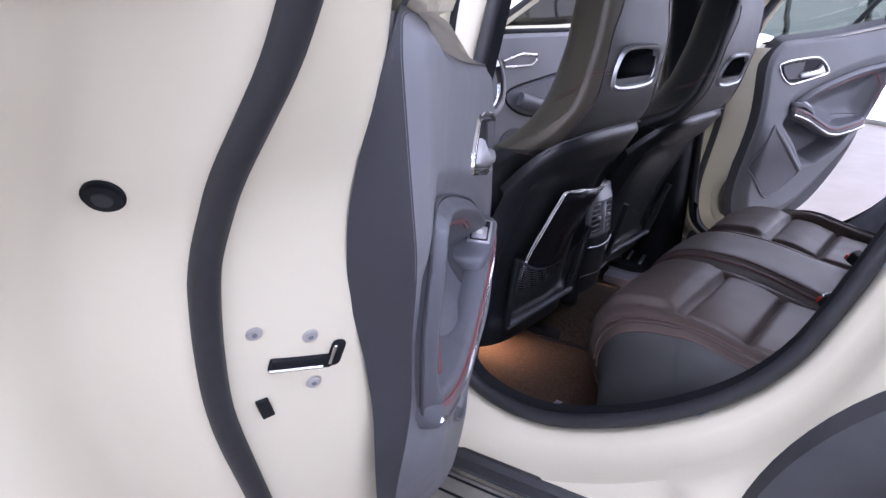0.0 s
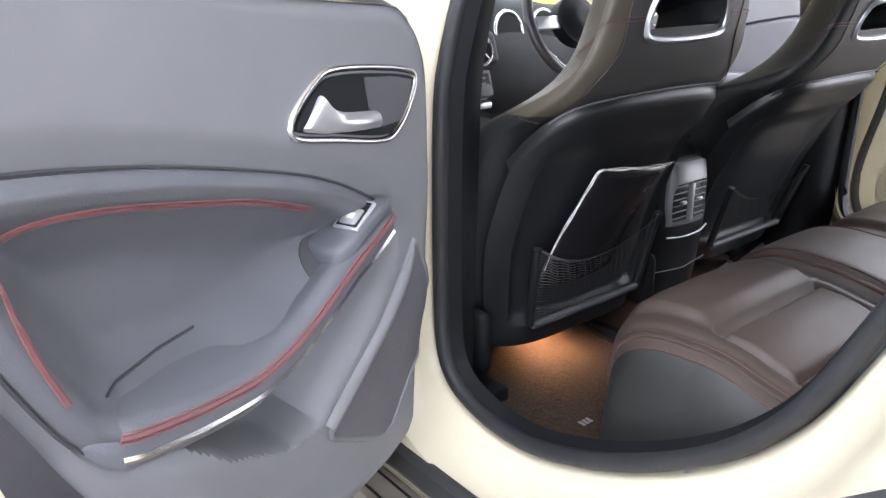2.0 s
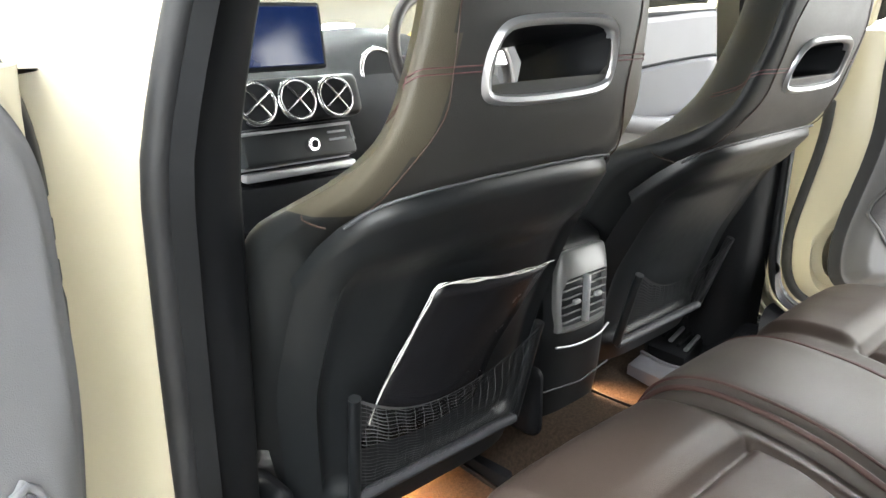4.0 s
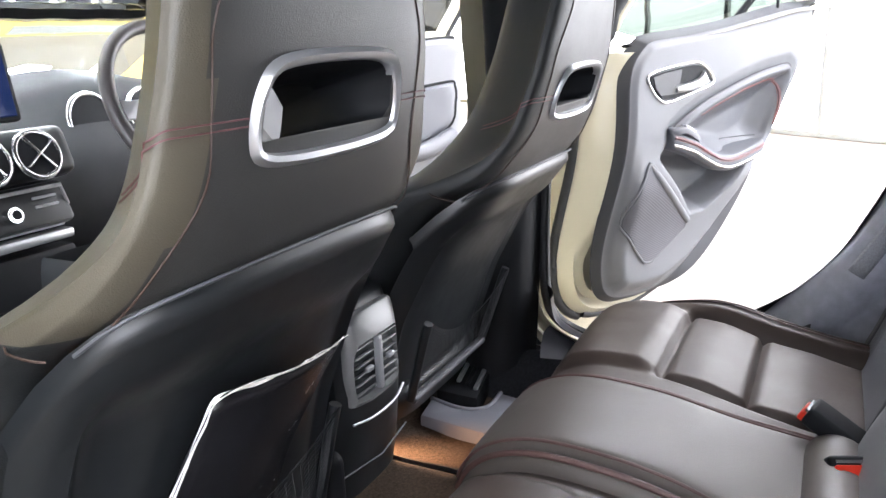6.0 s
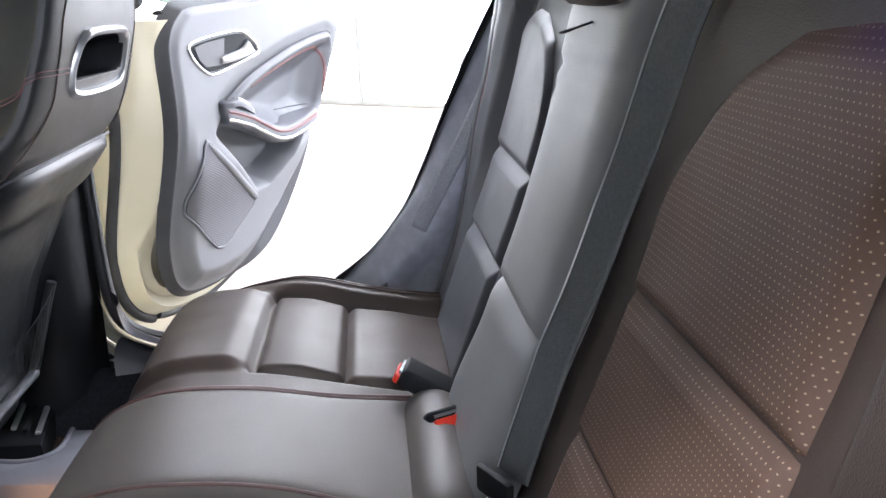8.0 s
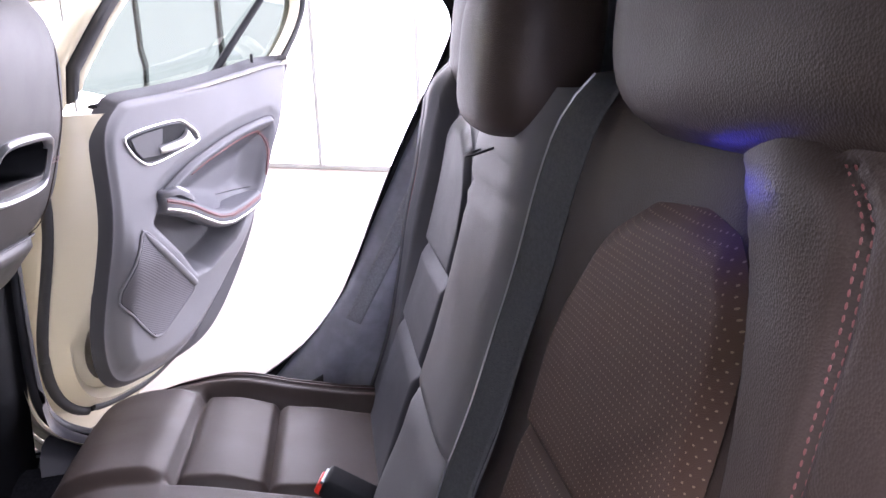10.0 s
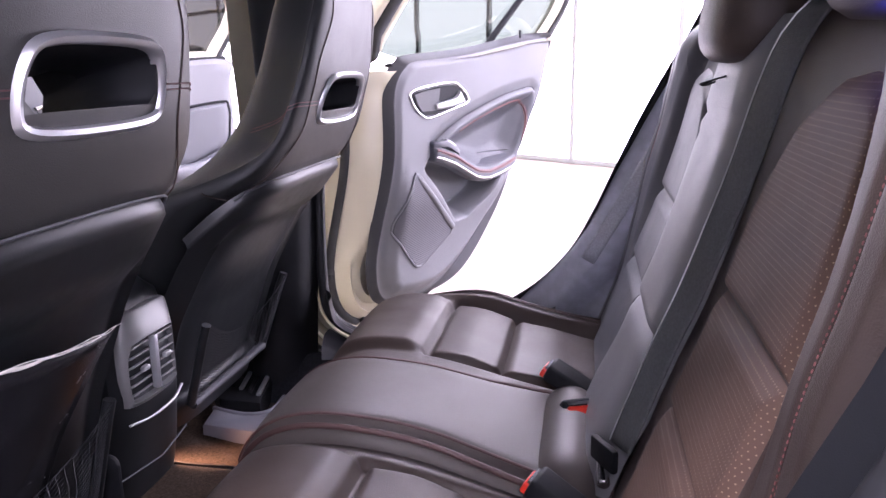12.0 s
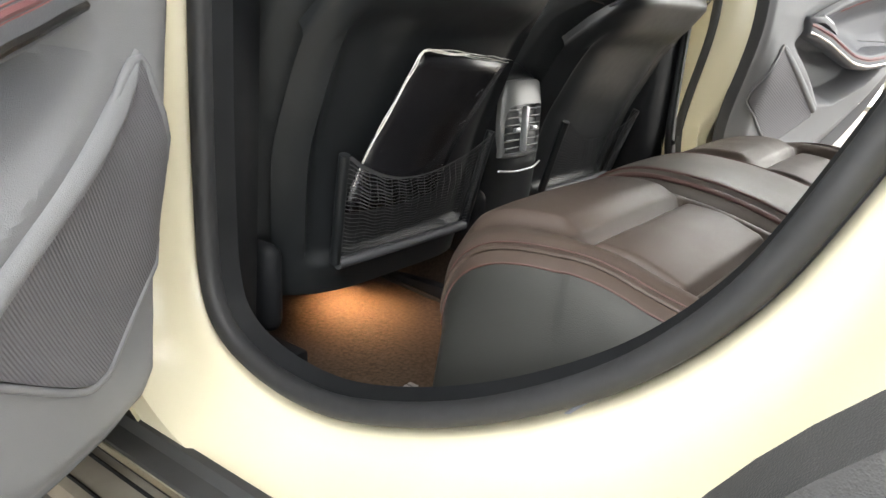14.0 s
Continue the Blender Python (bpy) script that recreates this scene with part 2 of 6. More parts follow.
def offset2d(poly, d):
    """A closed 2D outline moved outwards by d."""
    n = len(poly)
    area = sum(poly[i][0] * poly[(i + 1) % n][1] - poly[(i + 1) % n][0] * poly[i][1] for i in range(n))
    s = 1 if area > 0 else -1
    out = []
    for i in range(n):
        a, b = Vector(poly[i - 1][:2]), Vector(poly[(i + 1) % n][:2])
        t = (b - a).normalized()
        out.append((poly[i][0] + s * t.y * d, poly[i][1] - s * t.x * d))
    return out


def part(name, me, material, parent=None, label="", m=None):
    """One mesh object, under a thing or a part where a parent is given; m is its pose in the parent's axes."""
    ob = new(name, me)
    if material and not me.materials:
        me.materials.append(M[material] if isinstance(material, str) else material)
    if parent:
        ob.parent = parent
    if m is not None:
        ob.matrix_basis = m
    if label:
        tagged(ob, label)
    return ob


def thing(name, label, category, m=None, group="", kind=""):
    ob = new(name)
    ob.empty_display_size = 0.1
    if m is not None:
        ob.matrix_basis = m
    return tagged(ob, label, category, group, kind)


def poly_plate(name, outline, f, g, sharp=30, steps=(1.0, 0.985, 0.95, 0.88, 0.76, 0.6, 0.42, 0.24, 0.1)):
    """A plate with an outline: f gives the front point, g the back point of an outline point; filled by rings to its middle."""
    n = len(outline)
    cx, cz = sum(p[0] for p in outline) / n, sum(p[1] for p in outline) / n
    rows = [[g(*p) for p in outline]]
    for k in steps:
        rows.append([f(cx + (p[0] - cx) * k, cz + (p[1] - cz) * k, k) for p in outline])
    nu = n
    verts = [p for r in rows for p in r] + [f(cx, cz, 0)]
    faces = []
    for i in range(len(rows) - 1):
        for j in range(nu):
            faces.append((i * nu + j, i * nu + (j + 1) % nu, (i + 1) * nu + (j + 1) % nu, (i + 1) * nu + j))
    last = (len(rows) - 1) * nu
    for j in range(nu):
        faces.append((last + j, last + (j + 1) % nu, len(verts) - 1))
    return mesh_from(name, verts, faces, sharp)


def sheet_mesh(name, outline, f, thick):
    """A thin even pane with an outline."""
    n = len(outline)
    cx, cz = sum(p[0] for p in outline) / n, sum(p[1] for p in outline) / n
    front = [Vector(f(*p)) for p in outline]
    mid = Vector(f(cx, cz))
    nrm = Vector((0, 0, 0))
    for i in range(n):
        nrm += (front[i] - mid).cross(front[(i + 1) % n] - mid)
    nrm.normalize()
    ring = [Vector(f(cx + (p[0] - cx) * 0.5, cz + (p[1] - cz) * 0.5)) for p in outline]
    verts, faces = [], []
    for k in (0.5, -0.5):
        verts += [p + nrm * thick * k for p in front] + [p + nrm * thick * k for p in ring] + [mid + nrm * thick * k]
    m = 2 * n + 1
    for b, flip in ((0, 1), (m, -1)):
        for i in range(n):
            j = (i + 1) % n
            faces.append((b + i, b + j, b + n + j, b + n + i)[::flip])
            faces.append((b + n + i, b + n + j, b + 2 * n)[::flip])
    for i in range(n):
        faces.append((i, (i + 1) % n, m + (i + 1) % n, m + i))
    return mesh_from(name, verts, faces, 30)

# ---------------------------------------------------------------- showroom
def place_mesh(name, me, material, label="", kind="structure", category="", m=None):
    ob = part(name, me, material, None, label, m)
    if kind:
        tagged(ob, kind=kind)
    if category:
        tagged(ob, category=category)
    return ob


floor = place_mesh("floor", box_mesh("floor", 40, 40, 0.1, 0), "floor_white", "polished pale showroom floor", m=pose(0, 0, -0.05))
ceiling = place_mesh("ceiling", box_mesh("ceiling", 24, 24, 0.1, 0), "wall_white", "white showroom ceiling", m=pose(0, 0, 3.55))

# glazed wall across the showroom on the far side of the car, turned against the car's axis
WALL = Matrix.Translation((7.72, -0.08, 0)) @ Matrix.Rotation(radians(-34.0), 4, "Z")
wall_east = place_mesh("wall_east", box_mesh("wall_east", 0.12, 26, 4.3, 0), "wall_white", "white wall behind the translucent panels", m=WALL @ pose(0.12, 0, 2.15))
glazed = thing("panel_wall", "wall of tall white translucent panels between steel mullions", "wall", WALL, kind="structure")
for k in range(-8, 9):
    for z0, z1 in ((0.05, 2.02), (2.08, 3.48)):
        part("panel", box_mesh("panel", 0.02, 1.19, z1 - z0, 0.004, 1, (0.02, 0.66 + k * 1.25, (z0 + z1) / 2)), "panel_white", glazed)
    part("mullion", box_mesh("mullion", 0.07, 0.055, 3.48, 0.004, 1, (0.0, k * 1.25 + 0.03, 1.75)), "mullion", glazed)
part("rail", box_mesh("rail", 0.06, 22, 0.06, 0.004, 1, (0.0, 0, 2.05)), "mullion", glazed)
part("rail", box_mesh("rail", 0.06, 22, 0.05, 0.004, 1, (0.0, 0, 0.025)), "mullion", glazed)

wall_north = place_mesh("wall_north", box_mesh("wall_north", 26, 0.2, 4.3, 0), "yellow", "yellow painted showroom wall", m=pose(0, 9.0, 2.15))
wall_west = place_mesh("wall_west", box_mesh("wall_west", 0.2, 26, 4.3, 0), "wall_white", "white showroom wall", m=pose(-8, 0, 2.15))
wall_south = place_mesh("wall_south", box_mesh("wall_south", 26, 0.2, 4.3, 0), "wall_white", "white showroom wall", m=pose(0, -9, 2.15))
for k, x in enumerate((4.2, 6.6, 9.0)):
    w = thing("window_%d" % (k + 1), "grey window in the yellow wall", "window", pose(x, 8.88, 2.3), kind="structure")
    part("pane", box_mesh("pane", 1.9, 0.03, 1.7, 0.004, 1), "mullion", w)
    part("frame", box_mesh("frame", 0.08, 0.06, 1.8, 0.004, 1, (1.0, 0, 0)), "yellow", w)
post = thing("blue_post", "tall blue and white painted post on the floor", "post", pose(6.2, 6.6, 0))
part("upper", box_mesh("upper", 0.16, 0.16, 2.9, 0.01, 2, (0, 0, 2.65)), "blue", post)
part("lower", box_mesh("lower", 0.165, 0.165, 1.2, 0.01, 2, (0, 0, 0.6)), "wall_white", post)

# daylit glazing on the near side, behind the camera
bay = thing("window_bay", "tall daylit windows along the near wall", "window", kind="structure")
for k in range(-5, 4):
    part("pane", box_mesh("pane", 0.03, 1.5, 2.7, 0.004, 1, (-7.87, k * 1.6, 1.75)), "panel_day", bay)
for k in range(-3, 4):
    part("pane", box_mesh("pane", 1.5, 0.03, 2.7, 0.004, 1, (k * 1.6 - 2.0, -8.87, 1.75)), "panel_day", bay)

# rows of ceiling lights
for x, y, w in ((-2.0, -1.3, 1), (-2.0, 1.7, 1), (-3.8, -1.3, 1), (0.3, -3.4, 0.6), (0.3, 3.6, 1.0), (3.6, 0.4, 0), (2.7, -2.6, 0), (2.7, 3.4, 0)):
    lamp = thing("ceiling_light", "long white ceiling light panel", "light", pose(x, y, 3.46), group="ceiling lights")
    part("housing", box_mesh("housing", 0.5, 2.4, 0.06, 0.01), "wall_white", lamp)
    area_lamp("ceiling_light_glow", (x, y, 3.42), (x, y, 0), 0.46, 2.3, LIGHTS["near"] * w if w else LIGHTS["far"])

# ---------------------------------------------------------------- car body
OPEN = [(0.385, 1.345), (0.41, 1.1), (0.428, 0.85), (0.433, 0.62), (0.425, 0.51), (0.392, 0.455), (0.33, 0.425), (0.25, 0.415), (0.17, 0.425),
        (0.06, 0.463), (-0.04, 0.515), (-0.13, 0.58), (-0.20, 0.66), (-0.25, 0.755), (-0.30, 0.87), (-0.36, 1.0), (-0.42, 1.12),
        (-0.445, 1.19), (-0.43, 1.25), (-0.38, 1.295), (-0.28, 1.33), (-0.1, 1.355), (0.1, 1.365), (0.3, 1.36)]
open_line = [(p.x, p.y) for p in spline([(y, z, 0) for y, z in OPEN], 6, True)]


def lean(z):
    """How far the side leans inwards above the belt line."""
    return 0.14 * max(0, z - 0.95) ** 1.3 / 0.45 ** 1.3


car = thing("car_body", "cream painted compact car body with black wheel arch cladding", "car")
for s in (-1, 1):
    rings = []
    for d, x in ((-0.004, 0.690), (0.0, 0.704), (0.006, 0.718), (0.02, 0.728), (0.036, 0.745), (0.046, 0.775), (0.053, 0.815), (0.066, 0.840), (0.085, 0.850)):
        rings.append([(s * (min(x, 0.85 - 0.05 * sstep(0.60, 0.50, z + d) * sstep(-0.16, -0.04, y)) - lean(z)), y, z) for y, z in offset2d(open_line, d)])
    part("side_frame", grid_mesh("side_frame", rings, close_u=True, sharp=60), "cream", car)
    seal = [(s * (0.706 - lean(z)), y, z) for y, z in offset2d(open_line, -0.018)]
    part("door_seal", tube_mesh("door_seal", seal, 0.0125, 10, True, (1.0, 1.15), (1, 0, 0)), "rubber", car, "black rubber door seal")
    inner = [[(s * (0.705 - k * 0.014 - lean(z)), y, z) for y, z in offset2d(open_line, -0.026 - 0.005 * k)] for k in range(3)]
    part("opening_trim", grid_mesh("opening_trim", inner, close_u=True, sharp=60), "black", car, "matt black plastic trim round the opening")

    # outer skin: sill, rear quarter with wheel arch, pillar in front
    out = offset2d(open_line, 0.085)
    arch = [(-0.65 + 0.47 * math.cos(a), 0.36 + 0.47 * math.sin(a)) for a in np.linspace(radians(-15), radians(195), 40)]

    def skin_x(y, z):
        return 0.850 + 0.035 * math.exp(-((z - 0.75) / 0.3) ** 2) - lean(z) * 0.9

    rows = []
    for k in np.linspace(0, 1, 7):
        row = []
        for y, z in out:
            ang = math.atan2(z - 0.85, y + 0.0)
            ty, tz = (0.0 + 1.0 * math.cos(ang), 0.85 + 0.58 * math.sin(ang))
            if z < 0.62 and y > -0.2:
                ty, tz = y, z - 0.035
            yy, zz = y + (ty - y) * k * 0.9, z + (tz - z) * k * 0.9
            dy, dz = yy + 0.65, zz - 0.36
            r = math.hypot(dy, dz)
            if r < 0.482:
                yy, zz = -0.65 + dy / r * 0.482, 0.36 + dz / r * 0.482
            low = sstep(0.60, 0.50, z) * sstep(-0.16, -0.04, y)
            yy = min(yy, 0.575)
            row.append((s * (skin_x(yy, zz) + 0.012 * min(1, k * 4) - 0.075 * low * min(1, k * 4 + 0.7)), yy, min(zz, 1.44)))
        rows.append(row)
    part("side_skin", grid_mesh("side_skin", rows, close_u=True, sharp=60), "cream", car)
    # wheel arch cladding
    rows = []
    for r, x in ((0.500, 0.880), (0.488, 0.912), (0.45, 0.918), (0.40, 0.912), (0.385, 0.885), (0.38, 0.70)):
        rows.append([(s * x, -0.65 + r * math.cos(a), 0.36 + r * math.sin(a)) for a in np.linspace(radians(-20), radians(200), 60)])
    part("wheel_arch", grid_mesh("wheel_arch", rows, sharp=60), "clad", car, "black textured wheel arch cladding")
    # sill cladding below the painted sill
    prof = [(0.795, 0.372), (0.806, 0.372), (0.812, 0.36), (0.835, 0.356), (0.838, 0.338), (0.862, 0.334), (0.885, 0.30), (0.888, 0.24), (0.86, 0.20), (0.78, 0.20)]
    rows = [[(s * x, y, z) for x, z in prof] for y in np.linspace(-0.22, 2.1, 24)]
    part("sill_cladding", grid_mesh("sill_cladding", rows, sharp=30), "clad", car, "black plastic sill cladding")
    part("sill_strip", tube_mesh("sill_strip", [(s * 0.836, y, 0.348) for y in np.linspace(-0.15, 2.0, 20)], 0.006, 6), "chrome", car, "thin bright strip along the sill")
    step = [[(s * x, y, z) for x, z in ((0.836, 0.338), (0.842, 0.3445), (0.866, 0.340), (0.890, 0.322), (0.893, 0.300))] for y in np.linspace(-0.12, 1.9, 16)]
    part("step_plate", grid_mesh("step_plate", step, sharp=30), "step", car, "grey reflective step plate on the sill")
    for x, z in ((0.853, 0.3435), (0.880, 0.3305)):
        part("step_rib", tube_mesh("step_rib", [(s * x, y, z) for y in np.linspace(-0.10, 1.88, 12)], 0.0025, 6), "black", car, "black rubber rib of the step")
    # pillar and body in front of the opening
    rows = []
    for z in np.linspace(0.36, 1.40, 22):
        y0 = lerp_table([(0.36, 0.52), (0.6, 0.52), (1.1, 0.50), (1.4, 0.46)], z)
        rows.append([(s * (x - lean(z)), y, z) for x, y in ((0.845, y0), (0.855, y0 + 0.012), (0.856, y0 + 0.05), (0.84, y0 + 0.075), (0.76, y0 + 0.085), (0.70, y0 + 0.09))])
    part("centre_pillar", grid_mesh("centre_pillar", rows, sharp=50), "cream", car)
    # inner pillar trims
    rows = []
    for z in np.linspace(0.33, 1.36, 20):
        yc = lerp_table([(0.33, 0.46), (1.36, 0.41)], z)
        w = lerp_table([(0.33, 0.10), (0.6, 0.075), (1.36, 0.06)], z)
        rows.append([(s * (x - lean(z) * 0.9), y, z) for x, y in ((0.705, yc - 0.022), (0.655, yc - 0.020), (0.612, yc - 0.008), (0.590, yc + w * 0.4), (0.595, yc + w), (0.66, yc + w * 1.5), (0.70, yc + w * 1.6))])
    part("pillar_trim", grid_mesh("pillar_trim", rows, sharp=60), "black", car, "matt black pillar trim")
    # rear pillar trim: from the bench side up to the roof, wide and soft
    edge_y = 0.012 if s > 0 else -0.010
    rows = []
    for y, z in ((-0.03, 0.50), (-0.10, 0.575), (-0.165, 0.645), (-0.22, 0.725), (-0.265, 0.82), (-0.315, 0.92), (-0.37, 1.03), (-0.43, 1.15), (-0.455, 1.22), (-0.45, 1.29), (-0.43, 1.36)):
        lx = lean(z) * 0.95
        bulge = 0.022 * math.exp(-((z - 0.70) / 0.07) ** 2)
        rows.append([(s * (xx - lx - bb * bulge), y + dy, z + dz) for xx, dy, dz, bb in ((0.704, edge_y, 0.004, 0), (0.698, edge_y + 0.002, 0.006, 0), (0.676, edge_y - 0.006, 0.010, 0.7), (0.650, -0.036, 0.010, 1), (0.636, -0.070, 0.014, 1),
                     (0.640, -0.105, 0.016, 0.6), (0.652, -0.140, 0.018, 0), (0.645, -0.19, 0.02, 0), (0.61, -0.30, 0.02, 0), (0.60, -0.42, 0.02, 0))])
    fine = [spline(r, 5) for r in rows]
    cols = [spline([r[j] for r in fine], 5) for j in range(len(fine[0]))]
    part("rear_pillar_trim", grid_mesh("rear_pillar_trim", cols, sharp=70), "pillar", car, "dark blue-grey soft rear pillar trim")
    # sill plate inside the seal
    rows = []
    for y in np.linspace(-0.14, 0.40, 26):
        zc = lerp_table([(-0.14, 0.575), (-0.04, 0.505), (0.06, 0.45), (0.17, 0.412), (0.25, 0.402), (0.33, 0.412), (0.40, 0.45)], y)
        rows.append([(s * x, y, zc + dz) for x, dz in ((0.70, 0.004), (0.68, 0.006), (0.655, 0.002), (0.635, -0.02), (0.625, -0.11))])
    part("sill_plate", grid_mesh("sill_plate", rows, sharp=40), "grey_dark", car, "dark grey plastic sill plate")
    # glossy foot of the centre pillar, curving into the sill
    rows = []
    for d, x in ((-0.020, 0.700), (-0.030, 0.692), (-0.042, 0.676), (-0.054, 0.655), (-0.062, 0.632), (-0.066, 0.605)):
        rows.append([(s * (x - lean(z)), y, z - 0.02 * sstep(0.45, 0.2, y)) for y, z in offset2d(open_line, d)[21:58]])
    if s > 0:
        part("pillar_foot", grid_mesh("pillar_foot", rows, sharp=60), "foot_gloss", car, "glossy violet-black plastic foot of the pillar")
    # dark trim between bench side and sill, and the wheel house
    rows = []
    for y in np.linspace(-0.46, 0.38, 30):
        zc = lerp_table([(-0.46, 0.55), (-0.14, 0.525), (-0.04, 0.485), (0.06, 0.44), (0.17, 0.402), (0.25, 0.392), (0.33, 0.402), (0.38, 0.43)], y)
        rows.append([(s * x, y, zc + dz) for x, dz in ((0.70, -0.012), (0.66, -0.02), (0.62, -0.05), (0.56, -0.10))])
    part("side_cover", grid_mesh("side_cover", rows, sharp=50), "black", car, "matt black cover beside the bench")
    rows = [[(s * x, -0.65 + r * math.cos(a), 0.36 + r * math.sin(a)) for a in np.linspace(0, math.tau, 41)[:-1]] for x, r in ((0.72, 0.385), (0.62, 0.37), (0.60, 0.35), (0.60, 0.02))]
    part("wheel_house", grid_mesh("wheel_house", rows, close_u=True, sharp=50), "black", car, "black wheel house liner")
    # wheel behind
    wheel = part("wheel", cyl_mesh("wheel", 0.225, 0.16, 48, 0.01), "silver", car, "alloy rim", Matrix.Translation((s * 0.80, -0.65, 0.33)) @ Matrix.Rotation(radians(90), 4, "Y"))
    ty = [[(rr * math.cos(a), rr * math.sin(a), zz) for a in np.linspace(0, math.tau, 49)[:-1]]
          for rr, zz in ((0.225, -0.10), (0.31, -0.10), (0.328, -0.075), (0.33, 0), (0.328, 0.075), (0.31, 0.10), (0.225, 0.10))]
    part("tyre", grid_mesh("tyre", ty, close_u=True), "tyre", wheel)

# roof, headliner, tail, screens
rows, rows2 = [], []
for y in np.linspace(-1.35, 1.15, 26):
    zt = 1.455 - 0.10 * ((y - 0.1) / 1.3) ** 2
    rows.append([(x, y, zt - 0.06 * (abs(x) / 0.66) ** 3) for x in np.linspace(-0.72, 0.72, 25)])
    rows2.append([(x, y, zt - 0.06 - 0.035 * (abs(x) / 0.6) ** 4) for x in np.linspace(-0.62, 0.62, 25)])
part("roof", grid_mesh("roof", rows), "cream", car)
part("headliner", grid_mesh("headliner", rows2), "liner", car, "dark cloth headliner")
rows = [[(x, y, z) for x in np.linspace(-0.66, 0.66, 9)] for y, z in ((-0.62, 0.40), (-0.64, 0.90), (-0.68, 1.0), (-0.95, 1.15), (-1.35, 1.33))]
part("tail_inner", grid_mesh("tail_inner", rows), "black", car, "dark trim behind the rear seat")
rows = [[(x, y + 0.10 * (abs(x) / 0.7) ** 2 * -1, z) for x in np.linspace(-0.66, 0.66, 13)] for y, z in ((1.85, 0.975), (1.15, 1.36))]
ws = part("windscreen", grid_mesh("windscreen", rows), "glass_clear", car, "clear windscreen")
so = ws.modifiers.new("thick", "SOLIDIFY")
so.thickness = 0.004
ws.visible_shadow = False

# nose and tail that close the body
for s in (-1, 1):
    rows = []
    for y in np.linspace(1.48, 2.86, 30):
        nose = sstep(2.45, 2.9, y)
        top = 1.02 - 0.22 * max(0, (y - 1.8) / 1.06) ** 1.5
        arch = math.sqrt(max(0, 0.40 ** 2 - (y - 2.05) ** 2))
        low = max(0.26, 0.36 + arch) if arch > 0 else 0.26
        rows.append([(s * (0.885 - 0.05 * v ** 3 - 0.22 * nose ** 1.5 + 0.015 * math.sin(v * 3.1)), y, low + (top - low) * v) for v in np.linspace(0, 1, 10)])
    part("front_wing", grid_mesh("front_wing", rows, sharp=50), "cream", car)
    rows = []
    for y in np.linspace(-0.80, -1.44, 18):
        arch = math.sqrt(max(0, 0.40 ** 2 - (y + 0.65) ** 2))
        low = max(0.28, 0.36 + arch) if arch > 0 else 0.28
        tail = sstep(-1.2, -1.46, y)
        rows.append([(s * (0.885 - lean(low + (1.30 - low) * v) - 0.14 * tail), y, low + (1.30 - 0.1 * tail - low) * v) for v in np.linspace(0, 1, 12)])
    part("rear_quarter", grid_mesh("rear_quarter", rows, sharp=50), "cream", car)
    rows = [[(s * x, 2.05 + r * math.cos(a), 0.36 + r * math.sin(a)) for a in np.linspace(radians(-20), radians(200), 50)] for x, r in ((0.885, 0.475), (0.915, 0.465), (0.918, 0.44), (0.912, 0.40), (0.88, 0.385), (0.66, 0.38))]
    part("wheel_arch", grid_mesh("wheel_arch", rows, sharp=60), "clad", car, "black textured wheel arch cladding")
    wheel = part("wheel", cyl_mesh("wheel", 0.225, 0.16, 48, 0.01), "silver", car, "alloy rim", Matrix.Translation((s * 0.80, 2.05, 0.33)) @ Matrix.Rotation(radians(90), 4, "Y"))
    part("tyre", grid_mesh("tyre", [[(rr * math.cos(a), rr * math.sin(a), zz) for a in np.linspace(0, math.tau, 49)[:-1]] for rr, zz in ((0.225, -0.10), (0.31, -0.10), (0.328, -0.075), (0.33, 0), (0.328, 0.075), (0.31, 0.10), (0.225, 0.10))], close_u=True), "tyre", wheel)
rows = []
for y in np.linspace(1.86, 2.86, 20):
    nose = sstep(2.45, 2.9, y)
    top = 1.02 - 0.22 * max(0, (y - 1.8) / 1.06) ** 1.5
    rows.append([((0.836 - 0.22 * nose ** 1.5) * q, y + 0.06 * (1 - q * q) * nose, top + 0.035 * (1 - q ** 4)) for q in np.linspace(-1, 1, 21)])
part("bonnet", grid_mesh("bonnet", rows, sharp=50), "cream", car)
rows = [[((0.62 + dx) * q, 2.86 + 0.08 * (1 - q * q) + dy, z) for q in np.linspace(-1, 1, 17)] for z, dx, dy in ((0.80, 0.0, 0.0), (0.72, 0.02, 0.03), (0.55, 0.04, 0.05), (0.40, 0.04, 0.04), (0.24, 0.0, -0.02))]
part("front_bumper", grid_mesh("front_bumper", rows, sharp=50), "cream", car)
rows = [[(0.70 * q * w, y - 0.05 * (1 - q * q), z) for q in np.linspace(-1, 1, 17)] for y, z, w in ((-1.33, 1.345, 0.93), (-1.42, 1.18, 0.98), (-1.45, 1.02, 1.02), (-1.47, 0.80, 1.06), (-1.46, 0.55, 1.08), (-1.42, 0.28, 1.08))]
part("tailgate", grid_mesh("tailgate", rows, sharp=50), "cream", car)

# floor inside: footwells, tunnel, wheel-house sides
FLOOR_Z = 0.305


def floor_z(x, y):
    t = 0.105 * (1 - sstep(0.06, 0.20, abs(x - 0.03)))
    front = 0.03 * sstep(0.5, 0.8, y)
    edge = 0.10 * sstep(0.55, 0.64, abs(x))
    return FLOOR_Z + t + front + edge


rows = [[(x, y, floor_z(x, y)) for x in np.linspace(-0.66, 0.66, 67)] for y in np.linspace(-0.3, 1.9, 60)]
part("footwell_carpet", grid_mesh("footwell_carpet", rows), "carpet_black", car, "black carpet of the footwells and tunnel")
part("underbody", box_mesh("underbody", 1.5, 3.2, 0.06, 0.01, 2, (0, 0.6, 0.22)), "black", car)

